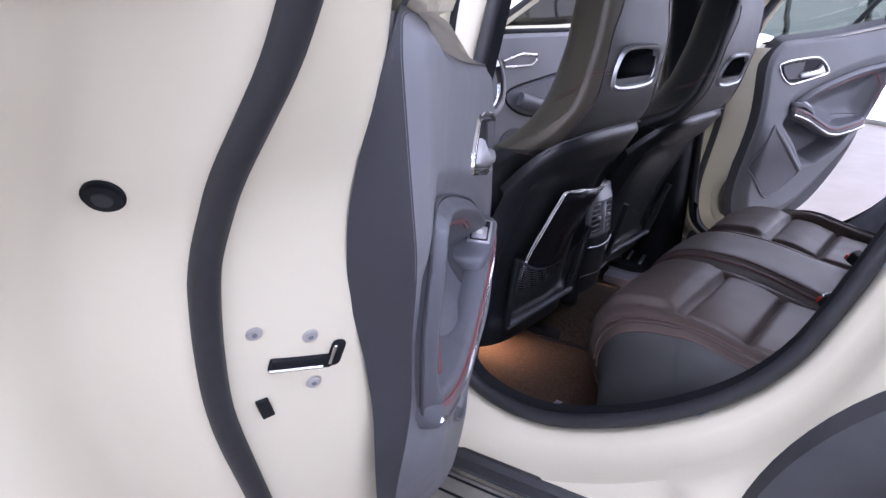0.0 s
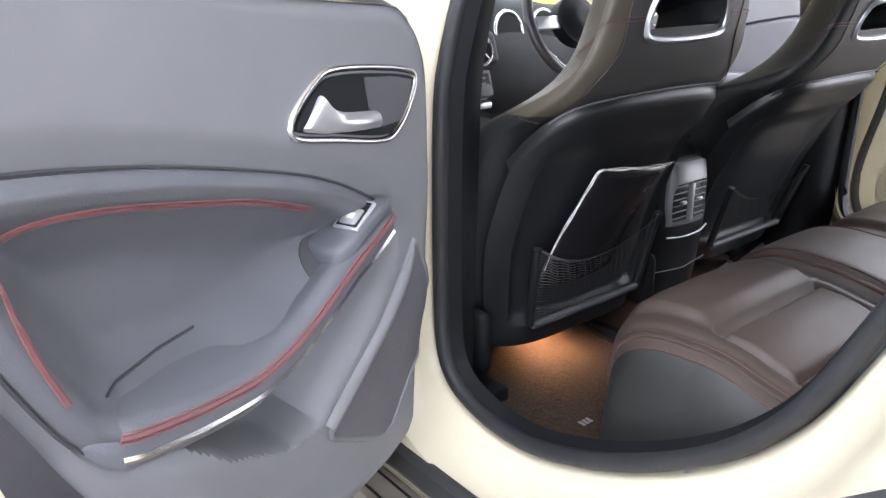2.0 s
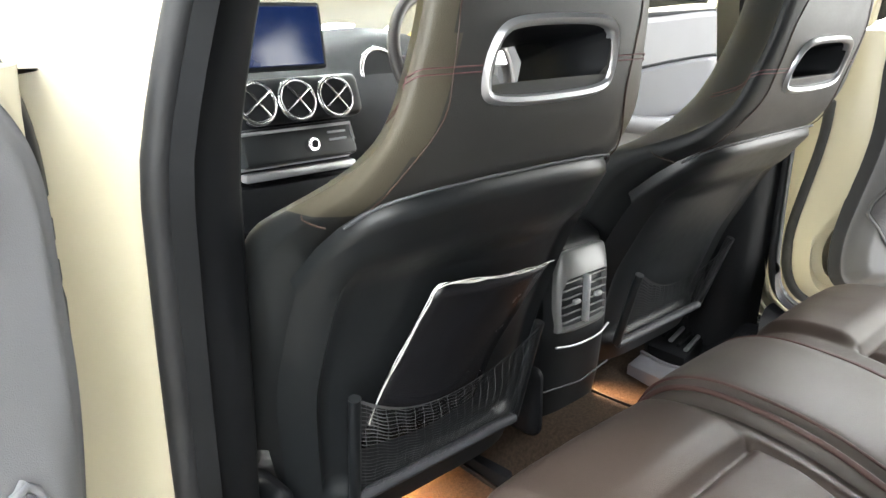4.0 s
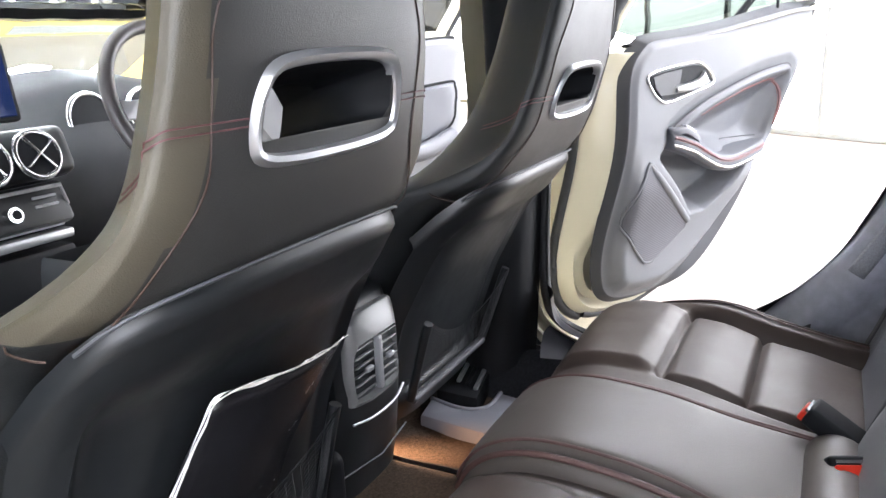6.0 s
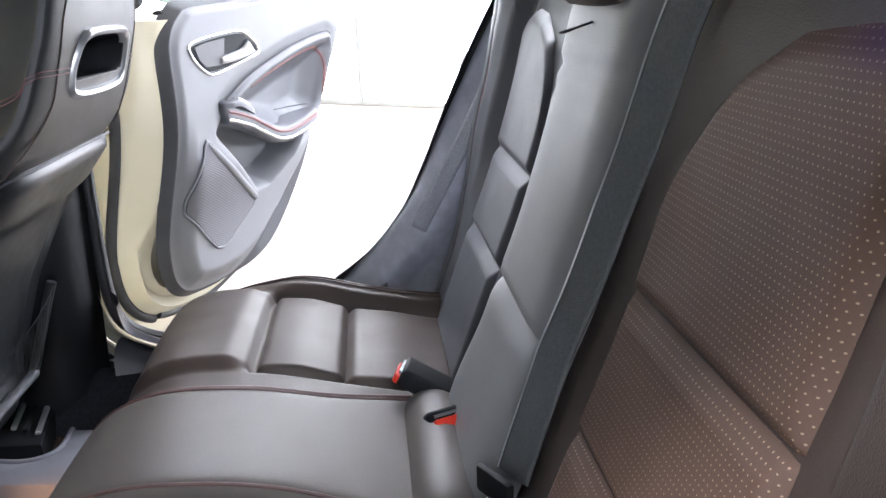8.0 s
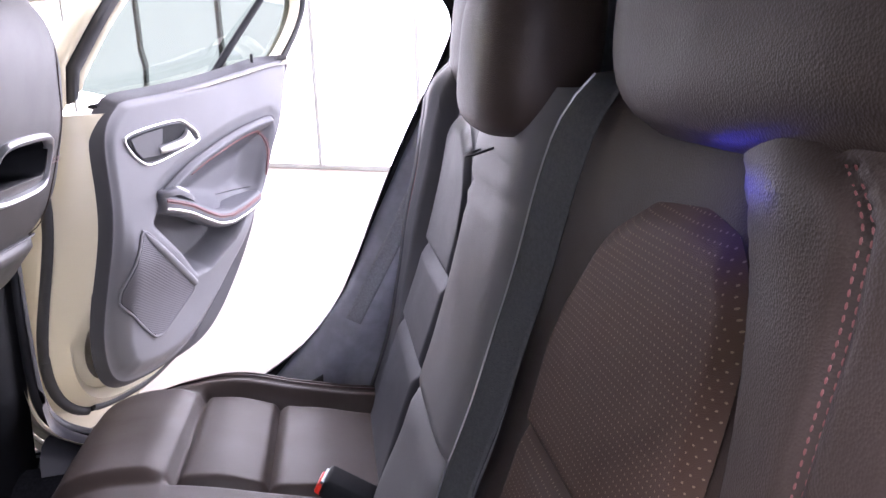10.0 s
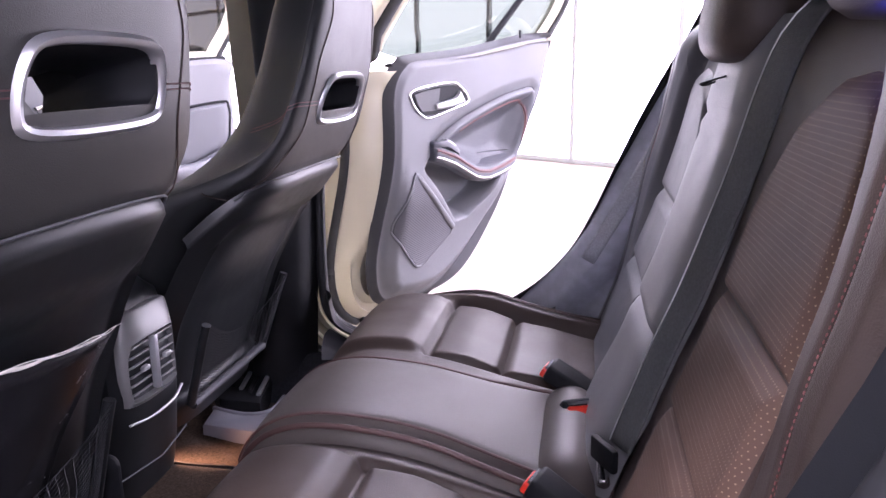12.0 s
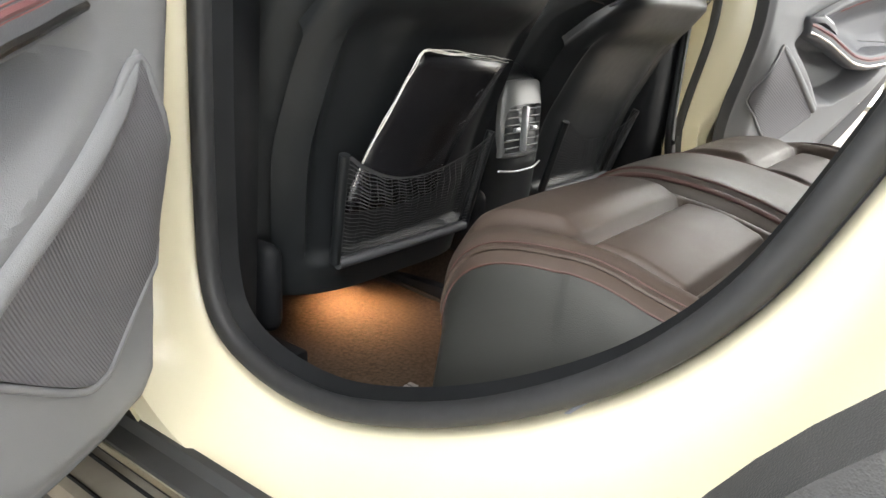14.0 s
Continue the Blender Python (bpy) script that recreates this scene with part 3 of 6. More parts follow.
for s, lab in ((-1, "brown-lit carpet floor mat in the rear footwell"), (1, "dark carpet floor mat in the rear footwell")):
    mat_ob = thing("floor_mat", lab, "floor mat", group="rear floor mats")
    rows = []
    for y in np.linspace(0.18, 0.74, 30):
        rows.append([(s * x + (0.015 if s > 0 else 0), y, floor_z(s * x, y) + 0.010 + 0.0015 * math.sin(40 * y + 30 * x)) for x in np.linspace(0.15, 0.60, 30)])
    part("carpet_top", grid_mesh("carpet_top", rows), "carpet", mat_ob)
    edge = [rows[0][0]] + [r for r in rows[0]] + [r[-1] for r in rows] + rows[-1][::-1] + [r[0] for r in rows[::-1]]
    part("edging", tube_mesh("edging", edge[::2], 0.005, 6), "black", mat_ob, "black bound edge")
# Carpet strip added where warm lamplight falls; the brown stands for that light.
tunnel_mat = thing("tunnel_carpet", "carpet strip over the centre tunnel, browned as under lamplight", "carpet")
rows = [[(x, y, floor_z(x, y) + 0.006) for x in np.linspace(-0.14, 0.36, 40)] for y in np.linspace(0.20, 0.66, 26)]
part("carpet_top", grid_mesh("carpet_top", rows), "carpet", tunnel_mat)

# ---------------------------------------------------------------- doors
TRIM = [(0.035, 1.08), (0.0, 1.065), (-0.03, 1.035), (-0.045, 0.99), (-0.046, 0.9), (-0.05, 0.8), (-0.06, 0.68), (-0.07, 0.56), (-0.062, 0.49), (-0.025, 0.455),
        (0.05, 0.444), (0.14, 0.446), (0.235, 0.476), (0.35, 0.550), (0.450, 0.648), (0.520, 0.755), (0.563, 0.838), (0.614, 0.938), (0.649, 1.011), (0.676, 1.085), (0.690, 1.135),
        (0.672, 1.152), (0.57, 1.143), (0.48, 1.129), (0.315, 1.105), (0.165, 1.09)]
trim_line = [(p.x, p.y) for p in spline([(a, b, 0) for a, b in TRIM], 9, True)]


SHELL = TRIM[:15] + [(0.505, 0.72), (0.572, 0.838), (0.618, 0.933), (0.649, 1.013), (0.669, 1.066), (0.694, 1.111), (0.716, 1.157), (0.745, 1.22), (0.757, 1.28), (0.73, 1.285), (0.69, 1.20), (0.65, 1.155)] + TRIM[22:]
shell_line = [(p.x, p.y) for p in spline([(a, b, 0) for a, b in SHELL], 5, True)]


def belly(z):
    """The inner face of a door falls back towards its foot."""
    return -0.055 * sstep(0.88, 0.54, z)


def to_world(u, n, z, d):
    o, ud, nd = d
    return (o[0] + u * ud[0] + n * nd[0], o[1] + u * ud[1] + n * nd[1], z)


# armrest: along the door, height of its red strip, how far its front stands out
ARM = ((0.088, 0.855, 0.008), (0.096, 0.852, 0.016), (0.12, 0.846, 0.019), (0.15, 0.836, 0.020), (0.18, 0.826, 0.019), (0.21, 0.812, 0.018), (0.25, 0.794, 0.016), (0.29, 0.778, 0.014),
       (0.33, 0.771, 0.013), (0.36, 0.770, 0.013), (0.42, 0.778, 0.013), (0.48, 0.790, 0.011), (0.500, 0.795, 0.007), (0.515, 0.799, -0.001), (0.523, 0.802, -0.010))


def jamb_u(n, z):
    """Where the latch face of a rear door lies at a depth n and height z."""
    base = lerp_table([(0.72, 0.505), (0.838, 0.572), (0.933, 0.618), (1.013, 0.649)], z)
    return base + lerp_table([(-0.118, 0.08), (-0.103, 0.066), (-0.092, 0.06), (-0.068, 0.042), (-0.042, 0.02)], n)


def rear_swell(u, z):
    return 0.017 * sstep(0.42, 0.66, u) * sstep(0.84, 1.0, z)


TUMBLE = [(0.70, -0.05), (0.748, -0.045), (0.864, -0.028), (0.959, -0.012), (1.006, 0.0), (1.038, 0.015), (1.08, 0.042), (1.115, 0.07), (1.156, 0.094), (1.2, 0.115), (1.3, 0.14)]
BELT = [(0.0, 1.065), (0.035, 1.08), (0.165, 1.09), (0.315, 1.105), (0.48, 1.129), (0.57, 1.143), (0.67, 1.152)]


def tumble(z, u):
    """The free edge of the door bows: its top leans towards the car."""
    v = soft_table(TUMBLE, z, 0.025)
    return v * (sstep(0.3, 0.5, u) if v < 0 else 1)


def shell_top(u, horn):
    return lerp_table(BELT, u) + (0.002 if horn > 0.1 else -0.008) + horn * sstep(0.655, 0.70, u)


POCKET = [(0.052, 0.806), (0.074, 0.776), (0.138, 0.712), (0.218, 0.634), (0.28, 0.640), (0.38, 0.695), (0.45, 0.760), (0.40, 0.800), (0.30, 0.810), (0.20, 0.850), (0.10, 0.860)]


def inside_by(poly, u, z):
    """How far a point lies inside an outline (outside: negative)."""
    best, ins, n = 9.0, False, len(poly)
    for k in range(n):
        (a, b), (e, f) = poly[k], poly[(k + 1) % n]
        t = max(0, min(1, ((u - a) * (e - a) + (z - b) * (f - b)) / ((e - a) ** 2 + (f - b) ** 2)))
        best = min(best, math.hypot(a + t * (e - a) - u, b + t * (f - b) - z))
        if (b > z) != (f > z) and u < a + (z - b) / (f - b) * (e - a):
            ins = not ins
    return best if ins else -best


INSERT = [(0.594, 0.96), (0.592, 0.992), (0.575, 1.003), (0.50, 0.993), (0.392, 0.971), (0.267, 0.938), (0.194, 0.913), (0.138, 0.887), (0.105, 0.866), (0.12, 0.845), (0.18, 0.805), (0.25, 0.772),
          (0.36, 0.750), (0.42, 0.756), (0.49, 0.774), (0.526, 0.804), (0.562, 0.868), (0.582, 0.915)]


def relief(u, z):
    """Inner face of a rear door: the foot bulges, the upholstered part is dished behind the armrest."""
    n = belly(z) + rear_swell(u, z) + 0.026 * sstep(0.86, 0.70, z) * sstep(0.004, 0.05, inside_by(TRIM, u, z))
    d = inside_by(INSERT, u, z)
    return n - 0.055 * sstep(0.0, 0.085, d) - 0.008 * sstep(-0.035, -0.002, d), d


def rear_door(d, label, horn=0.25):
    W = lambda u, n, z: to_world(u, n, z, d)
    door = thing("rear_door", label, "car door", group="open rear doors")
    # painted shell with the latch face at its free edge
    rings = []
    for off, n, w in ((-0.06, -0.10, 0.3), (-0.03, -0.085, 0.3), (-0.008, -0.045, 0.3), (0.0, -0.03, 0.4), (0.014, -0.037, 0.5), (0.02, -0.042, 0.55), (0.042, -0.068, 0.75), (0.06, -0.092, 0.95), (0.066, -0.103, 1), (0.08, -0.118, 1),
                      (0.082, -0.13, 1), (0.086, -0.165, 1), (0.090, -0.184, 1), (0.098, -0.195, 1), (0.114, -0.199, 1), (0.140, -0.202, 1), (0.164, -0.208, 1), (0.172, -0.222, 1), (0.15, -0.234, 1)):
        rings.append([W(u, n + 0.9 * belly(z) * sstep(0.45, 0.2, u) - (0.045 * sstep(0.68, 0.52, z) if off < 0.03 else 0) + w * tumble(z, u), min(z, shell_top(u, horn * max(0.08, sstep(-0.205, -0.12, n))))) for u, z in offset2d(shell_line, off)])
    shell = part("shell", grid_mesh("shell", rings, close_u=True, caps=True, sharp=60), "cream", door)
    tagged(shell, "cream painted door shell")
    loop = [p for p in offset2d(shell_line, 0.074)]
    k0 = 5 * 9
    k1 = 5 * 24
    tight = offset2d(shell_line, 0.050)
    sl = []
    for (u, z), (u2, z2) in list(zip(loop, tight))[k0:k1]:
        k = 0.4 * sstep(0.90, 0.70, z)
        if horn > 0.1 or z < 1.10:
            sl.append(W(u + (u2 - u) * k, -0.110 + 0.03 * k + 0.9 * belly(z) * sstep(0.45, 0.2, u) + tumble(z, u), z + (z2 - z) * k))
    part("door_seal", tube_mesh("door_seal", sl, 0.0108, 8), "rubber", door, "black rubber seal strip")
    sl = [W(u, -0.110 + 0.9 * belly(z), z) for u, z in loop[:k0 + 1]]
    part("door_seal", tube_mesh("door_seal", sl, 0.012, 8), "rubber", door, "black rubber seal strip")

    # grey trim panel
    def front(u, z, k):
        e = sstep(1.0, 0.93, k)
        n, d = relief(u, z)
        return W(u, n - 0.010 * (1 - e) - 0.088 * sstep(0.0, 0.026 + 0.04 * sstep(0.34, 0.16, u), inside_by(POCKET, u, z)), z)

    me = poly_plate("trim_panel", trim_line, front, lambda u, z: W(u, -0.052 + belly(z) * 0.9, z), 25, list(np.linspace(1, 0.02, 84)))
    part("trim_panel", me, "grey", door, "grey moulded plastic trim panel")
    side = []
    flare = lambda u, z: 0.022 * sstep(0.84, 0.70, z) * sstep(0.12, 0.30, u)
    for o, n, w, f, g in ((-0.001, -0.009, 0, 1, 0), (0.003, -0.014, 0, 1, 0.15), (0.010, -0.03, 0.3, 0.6, 0.6), (0.016, -0.042, 0.5, 0.3, 1)):
        wide = offset2d(trim_line, o + 0.03)
        row = []
        for (u, z), (u2, z2) in zip(offset2d(trim_line, o), wide):
            k = g * flare(u, z) / 0.03
            u, z = u + (u2 - u) * k, z + (z2 - z) * k
            row.append(W(u, n + belly(z) * (f + (1 - f) * 0.75 * sstep(0.35, 0.1, u)) + rear_swell(u, z) * f + w * tumble(z, u) * sstep(0.6, 0.66, u), z))
        side.append(row)
    part("trim_edge", grid_mesh("trim_edge", side, close_u=True), "trim_shade", door, "side of the trim panel, grey darkened for shade")

    # upholstered insert: a rolled border, a stitched line, a dished middle
    ins = [(p.x, p.y) for p in spline([(a, b, 0) for a, b in INSERT], 5, True)]

    def padded(u, z):
        n, d = relief(u, z)
        return n + 0.007 + 0.013 * sstep(-0.002, 0.012, d) * (1 - 0.55 * sstep(0.020, 0.034, d))

    part("insert", poly_plate("insert", ins, lambda u, z, k: W(u, padded(u, z), z), lambda u, z: W(u, relief(u, z)[0] - 0.01, z), 50, list(1 - np.linspace(0, 0.98, 42) ** 1.3)), "grey_soft", door, "grey padded vinyl insert")
    # Dark tube laid round the insert as the soft shadow of its border.
    groove_shade = [W(u, relief(u, z)[0] + 0.0055, z) for u, z in offset2d(ins, 0.0025)]
    part("groove_shade", tube_mesh("groove_shade", groove_shade, 0.0017, 6, True), "trim_shade", door)
    st = [(0.532, 0.838), (0.550, 0.885), (0.558, 0.920), (0.557, 0.947), (0.545, 0.961), (0.518, 0.965), (0.466, 0.959), (0.391, 0.943), (0.327, 0.928), (0.274, 0.911), (0.221, 0.891)]
    for off, r, mt, lab in ((0.0026, 0.0006, "stitch", "red stitched seam"), (0.0, 0.0025, "strip", "dusty red piping"), (-0.0026, 0.0006, "stitch", "red stitched seam")):
        line = [(p.x, p.y) for p in spline([(a, b, 0) for a, b in st], 8)]
        line = offset2d(line + [(0.3, 0.8)], off)[:-1]
        part("red_seam", tube_mesh("red_seam", [W(u, padded(u, z) + 0.0006, z) for u, z in line[1:-1]], r, 6), mt, door, lab)

    # armrest shelf that runs out into a free strap
    arm = []
    for u, zr, nf in ARM:
        q = sstep(0.30, 0.38, u)
        end = sstep(0.528, 0.50, u) * sstep(0.08, 0.10, u)
        nb, zb = -0.066 * q - 0.026 * (1 - q), 0.817 * q + (zr + 0.010) * (1 - q)
        lo = 0.008 + 0.022 * end
        arm.append([W(u, nb, zb), W(u, nb * 0.5 + nf * 0.5 - 0.004, zb * 0.45 + (zr + 0.017) * 0.55 + 0.002), W(u, nf - 0.013, zr + 0.016 * end), W(u, nf - 0.003, zr + 0.009 * end), W(u, nf, zr - 0.003), W(u, nf - 0.002, zr - lo * 0.62),
                    W(u, nf - 0.012, zr - lo), W(u, nb, zr - lo)])
    fine = [spline(r, 4) for r in arm]
    cols = [spline([r[j] for r in fine], 4) for j in range(len(fine[0]))]
    part("armrest", grid_mesh("armrest", [list(c) for c in zip(*cols)], close_u=True, caps=True, sharp=50), "grey_soft", door, "padded grey armrest with a grip")
    for dz, dn, r, mt, nm in ((0.0045, -0.0006, 0.0006, "stitch", "red_seam"), (0.0, -0.0002, 0.0030, "strip", "red_strip"), (-0.0045, 0.0, 0.0006, "stitch", "red_seam"), (-0.0185, -0.0020, 0.0036, "chrome", "chrome_strip")):
        ln = [W(u, nf + dn, zr + dz) for u, zr, nf in ARM[1:-2]]
        part(nm, tube_mesh(nm, spline(ln, 5), r, 6), mt, door)
    # Joint drawn as a dark tube that adds the missing shade along it.
    line = [W(u, padded(u, 0.818) + 0.0012, 0.8185) for u in np.linspace(0.486, 0.365, 20)]
    part("pad_joint", tube_mesh("pad_joint", line, 0.0013, 6), "trim_shade", door, "joint between armrest and insert, its shade drawn dark")
    # Dark plate on the insert as the shade behind the grip.
    cup = [(0.160, 0.846), (0.180, 0.856), (0.204, 0.853), (0.220, 0.840), (0.226, 0.820), (0.216, 0.808), (0.192, 0.812), (0.170, 0.828)]
    cup = [(p.x, p.y) for p in spline([(a, b, 0) for a, b in cup], 3, True)]
    part("grip_shade", poly_plate("grip_shade", cup, lambda u, z, k: W(u, padded(u, z) + 0.0015, z), lambda u, z: W(u, padded(u, z) - 0.004, z)), "trim_shade", door, "dark patch for the shade behind the grip")
    # block that carries the window switch
    blk = [(0.196, -0.043), (0.205, -0.030), (0.208, -0.008), (0.200, 0.013), (0.165, 0.021), (0.12, 0.022), (0.094, 0.013), (0.088, 0.0), (0.098, -0.012), (0.13, -0.026), (0.165, -0.038)]
    blk = [(p.x, p.y) for p in spline([(u, n, 0) for u, n in blk], 4, True)]
    bz_ = lambda u, n: 0.858 + 0.47 * (0.178 - u) - 0.10 * n - 0.55 * max(0, 0.135 - u) ** 1.0
    rows = [[W(u, n, bz_(u, n) + dz) for u, n in offset2d(blk, o)] for o, dz in ((-0.006, -0.016), (-0.001, -0.015), (0.0, -0.006), (-0.001, -0.002), (-0.0035, 0.0), (-0.012, 0.0008))]
    part("switch_block", grid_mesh("switch_block", rows, close_u=True, caps=True, sharp=50), "grey_soft", door, "grey block carrying the window switch")
    ax = (Vector(W(0.138, 0.0, bz_(0.138, 0.0))) - Vector(W(0.178, 0.0, bz_(0.178, 0.0)))).normalized()
    ay = Vector((d[2][0], d[2][1], -0.10))
    ay = (ay - ax * ay.dot(ax)).normalized()
    az = ax.cross(ay)
    if az.z < 0:
        ay, az = -ay, -az
    sw = part("switch_plate", box_mesh("switch_plate", 0.047, 0.031, 0.005, 0.002), "silver", door, "window switch in a bright frame")
    sw.matrix_basis = Matrix((ax, ay, az)).transposed().to_4x4()
    sw.matrix_basis = Matrix.Translation(W(0.157, 0.002, bz_(0.157, 0.002) + 0.0015)) @ sw.matrix_basis
    part("well", box_mesh("well", 0.041, 0.025, 0.004, 0.001, 1, (0, 0, 0.0012)), "black", sw, "black well of the switch")
    part("key", box_mesh("key", 0.024, 0.020, 0.006, 0.002, 2, (-0.006, 0, 0.0025)), "silver", sw, "grey rocker key")
    part("key_mark", box_mesh("key_mark", 0.008, 0.008, 0.001, 0, 1, (-0.007, 0, 0.0058)), "paper", sw, "pale window sign")
    # handle: bright bezel, dark cup, bright lever
    bz = [(0.248, 0.969), (0.256, 0.982), (0.243, 0.998), (0.215, 1.016), (0.186, 1.025), (0.112, 1.021), (0.024, 1.009), (0.005, 0.996), (0.022, 0.969), (0.05, 0.946), (0.086, 0.938), (0.183, 0.956)]
    bz = [(p.x, p.y) for p in spline([(a, b, 0) for a, b in bz], 5, True)]
    rows = [[W(u, belly(z) + n, z) for u, z in offset2d(bz, o)] for o, n in ((0.004, -0.001), (0.0035, 0.003), (0.0015, 0.0045), (-0.002, 0.0035), (-0.005, -0.003), (-0.006, -0.012))]
    part("handle_bezel", grid_mesh("handle_bezel", rows, close_u=True, sharp=60), "chrome", door, "satin silver handle surround")
    # No real hollow: black and grey plates carry the recess's shading as colour.
    cup = offset2d(bz, -0.006)
    part("handle_cup", poly_plate("handle_cup", cup, lambda u, z, k: W(u, 0.0032 - 0.0006 * sstep(1, 0.7, k), z), lambda u, z: W(u, -0.004, z)), "black", door, "flat plate darkened as the recess behind the handle")
    part("cup_wall", poly_plate("cup_wall", [(0.125, 1.012), (0.06, 1.006), (0.02, 0.998), (0.03, 0.972), (0.05, 0.955), (0.108, 0.955), (0.118, 0.98)], lambda u, z, k: W(u, 0.0055, z), lambda u, z: W(u, 0.0, z)), "grey_dark", door)
    rows = []
    for u, zl, zh, n in ((0.240, 0.974, 0.977, 0.005), (0.232, 0.972, 0.982, 0.008), (0.223, 0.970, 0.991, 0.010), (0.213, 0.968, 1.002, 0.011), (0.209, 0.967, 1.004, 0.012), (0.203, 0.966, 0.996, 0.014),
                         (0.192, 0.965, 0.988, 0.016), (0.176, 0.963, 0.983, 0.018), (0.148, 0.960, 0.979, 0.018), (0.112, 0.957, 0.975, 0.016), (0.104, 0.958, 0.972, 0.011)):
        zm = (zl + zh) / 2
        rows.append([W(u, 0.002, zl), W(u, n * 0.8, zl + 0.001), W(u, n, zl + 0.004), W(u, n, zm), W(u, n * 0.9, zh - 0.003), W(u, n * 0.55, zh), W(u, 0.002, zh)])
    part("lever", grid_mesh("lever", rows, close_u=True, caps=True, sharp=50), "silver", door, "satin chrome door lever")

    # speaker grille beside the pocket, with its ridge
    gr = [(0.030, 0.790), (0.008, 0.765), (-0.030, 0.69), (-0.038, 0.66), (-0.03, 0.635), (0.038, 0.556), (0.06, 0.542), (0.09, 0.547), (0.18, 0.600), (0.196, 0.615), (0.183, 0.636), (0.10, 0.712)]
    gr = [(p.x, p.y) for p in spline([(a, b, 0) for a, b in gr], 4, True)]
    part("speaker_grille", poly_plate("speaker_grille", gr, lambda u, z, k: W(u, relief(u, z)[0] + 0.004, z), lambda u, z: W(u, relief(u, z)[0] - 0.012, z)), "grille", door, "fine-ribbed grey speaker grille")
    rim = [W(u, relief(u, z)[0] + 0.002, z) for u, z in offset2d(gr, 0.004)]
    part("grille_rim", tube_mesh("grille_rim", rim, 0.0036, 8, True), "grey", door)
    ridge = spline([W(u, relief(u, z)[0] - 0.001, z) for u, z in ((0.020, 0.800), (0.040, 0.776), (0.09, 0.728), (0.150, 0.675), (0.205, 0.626))], 5)
    part("pocket_ridge", tube_mesh("pocket_ridge", ridge, [0.004 + 0.007 * min(1, 3 * i / len(ridge)) for i in range(len(ridge))], 10), "grey", door)

    # latch face: screws, latch slot with its bright claw, plug
    nrm = Vector((d[1][0] + 0.69 * d[2][0], d[1][1] + 0.69 * d[2][1], -0.5)).normalized()
    face = nrm.to_track_quat("Z", "X").to_matrix().to_4x4()

    def jamb(n, z):
        return Vector(W(jamb_u(n - 0.75 * tumble(z, 0.6), z), n, z))

    bpy.context.view_layer.update()

    def settle(p):
        """The nearest point of the shell and its outward direction there."""
        ok, loc, nn, _ = shell.closest_point_on_mesh(p)
        return loc, (nn if nn.dot(nrm) > 0 else -nn)

    def on_face(n, z, out=0.0):
        loc, nn = settle(jamb(n, z))
        return Matrix.Translation(loc + nn * out) @ nn.to_track_quat("Z", "X").to_matrix().to_4x4()

    for n, z in ((-0.102, 0.936), (-0.072, 0.925), (-0.079, 0.877)):
        sc = part("screw", cyl_mesh("screw", 0.0062, 0.0026, 18, 0.001), "screw", door, "flat grey screw", on_face(n, z, 0.0012))
        part("slot", cyl_mesh("slot", 0.0022, 0.0006, 6, 0), "grey", sc, "", pose(0, 0, 0.0017))
    nrm = settle(jamb(-0.082, 0.900))[1]
    k = settle(jamb(-0.055, 0.894))[0] - settle(jamb(-0.105, 0.904))[0]
    side = (k - nrm * k.dot(nrm)).normalized()
    upv = nrm.cross(side)
    if upv.z < 0:
        upv = -upv
    slot = Matrix((side, upv, nrm)).transposed().to_4x4()
    slot.translation = settle(jamb(-0.082, 0.900))[0] + nrm * 0.001
    lat = part("latch", box_mesh("latch", 0.052, 0.013, 0.006, 0.0028), "black", door, "dark door latch slot", slot)
    part("claw", box_mesh("claw", 0.044, 0.003, 0.003, 0.001, 1, (-0.004, -0.0035, 0.0025)), "chrome", lat, "bright latch claw")
    part("hook", box_mesh("hook", 0.011, 0.026, 0.006, 0.004, 2, (0.026, 0.008, 0.0004)), "black", lat)
    part("hook_edge", box_mesh("hook_edge", 0.003, 0.020, 0.002, 0.0008, 1, (0.022, 0.009, 0.0035)), "chrome", lat)
    slot2 = slot @ Matrix.Rotation(radians(28), 4, "Z")
    slot2.translation = settle(jamb(-0.113, 0.858))[0] + nrm * 0.001
    part("child_lock", box_mesh("child_lock", 0.010, 0.022, 0.005, 0.001), "black", door, "small black slot", slot2)
    spot, n2 = settle(Vector(W(0.758, -0.150, 1.052)))
    plug = part("plug", cyl_mesh("plug", 0.0125, 0.006, 28, 0.002), "black", door, "round black rubber plug", Matrix.Translation(spot + n2 * 0.001) @ n2.to_track_quat("Z", "X").to_matrix().to_4x4())
    part("plug_dimple", cyl_mesh("plug_dimple", 0.006, 0.002, 20, 0.0005), "rubber", plug, "", pose(0, 0, 0.003))

    # window: frame, divider, pane
    def wn(z):
        return -0.085 + 0.085 * sstep(1.08, 1.42, z)
    fi = [(-0.026, 1.085), (0.025, 1.165), (0.075, 1.25), (0.136, 1.321), (0.232, 1.375), (0.36, 1.392), (0.504, 1.393), (0.70, 1.380), (0.79, 1.352), (0.825, 1.31), (0.820, 1.25), (0.79, 1.195), (0.747, 1.150)]
    fin = [(p.x, p.y) for p in spline([(a, b, 0) for a, b in fi], 6)]
    fin = [(u, z) for u, z in fin if z > 1.10 and (horn < 0.1 or u < 0.6 or z > 1.29)]
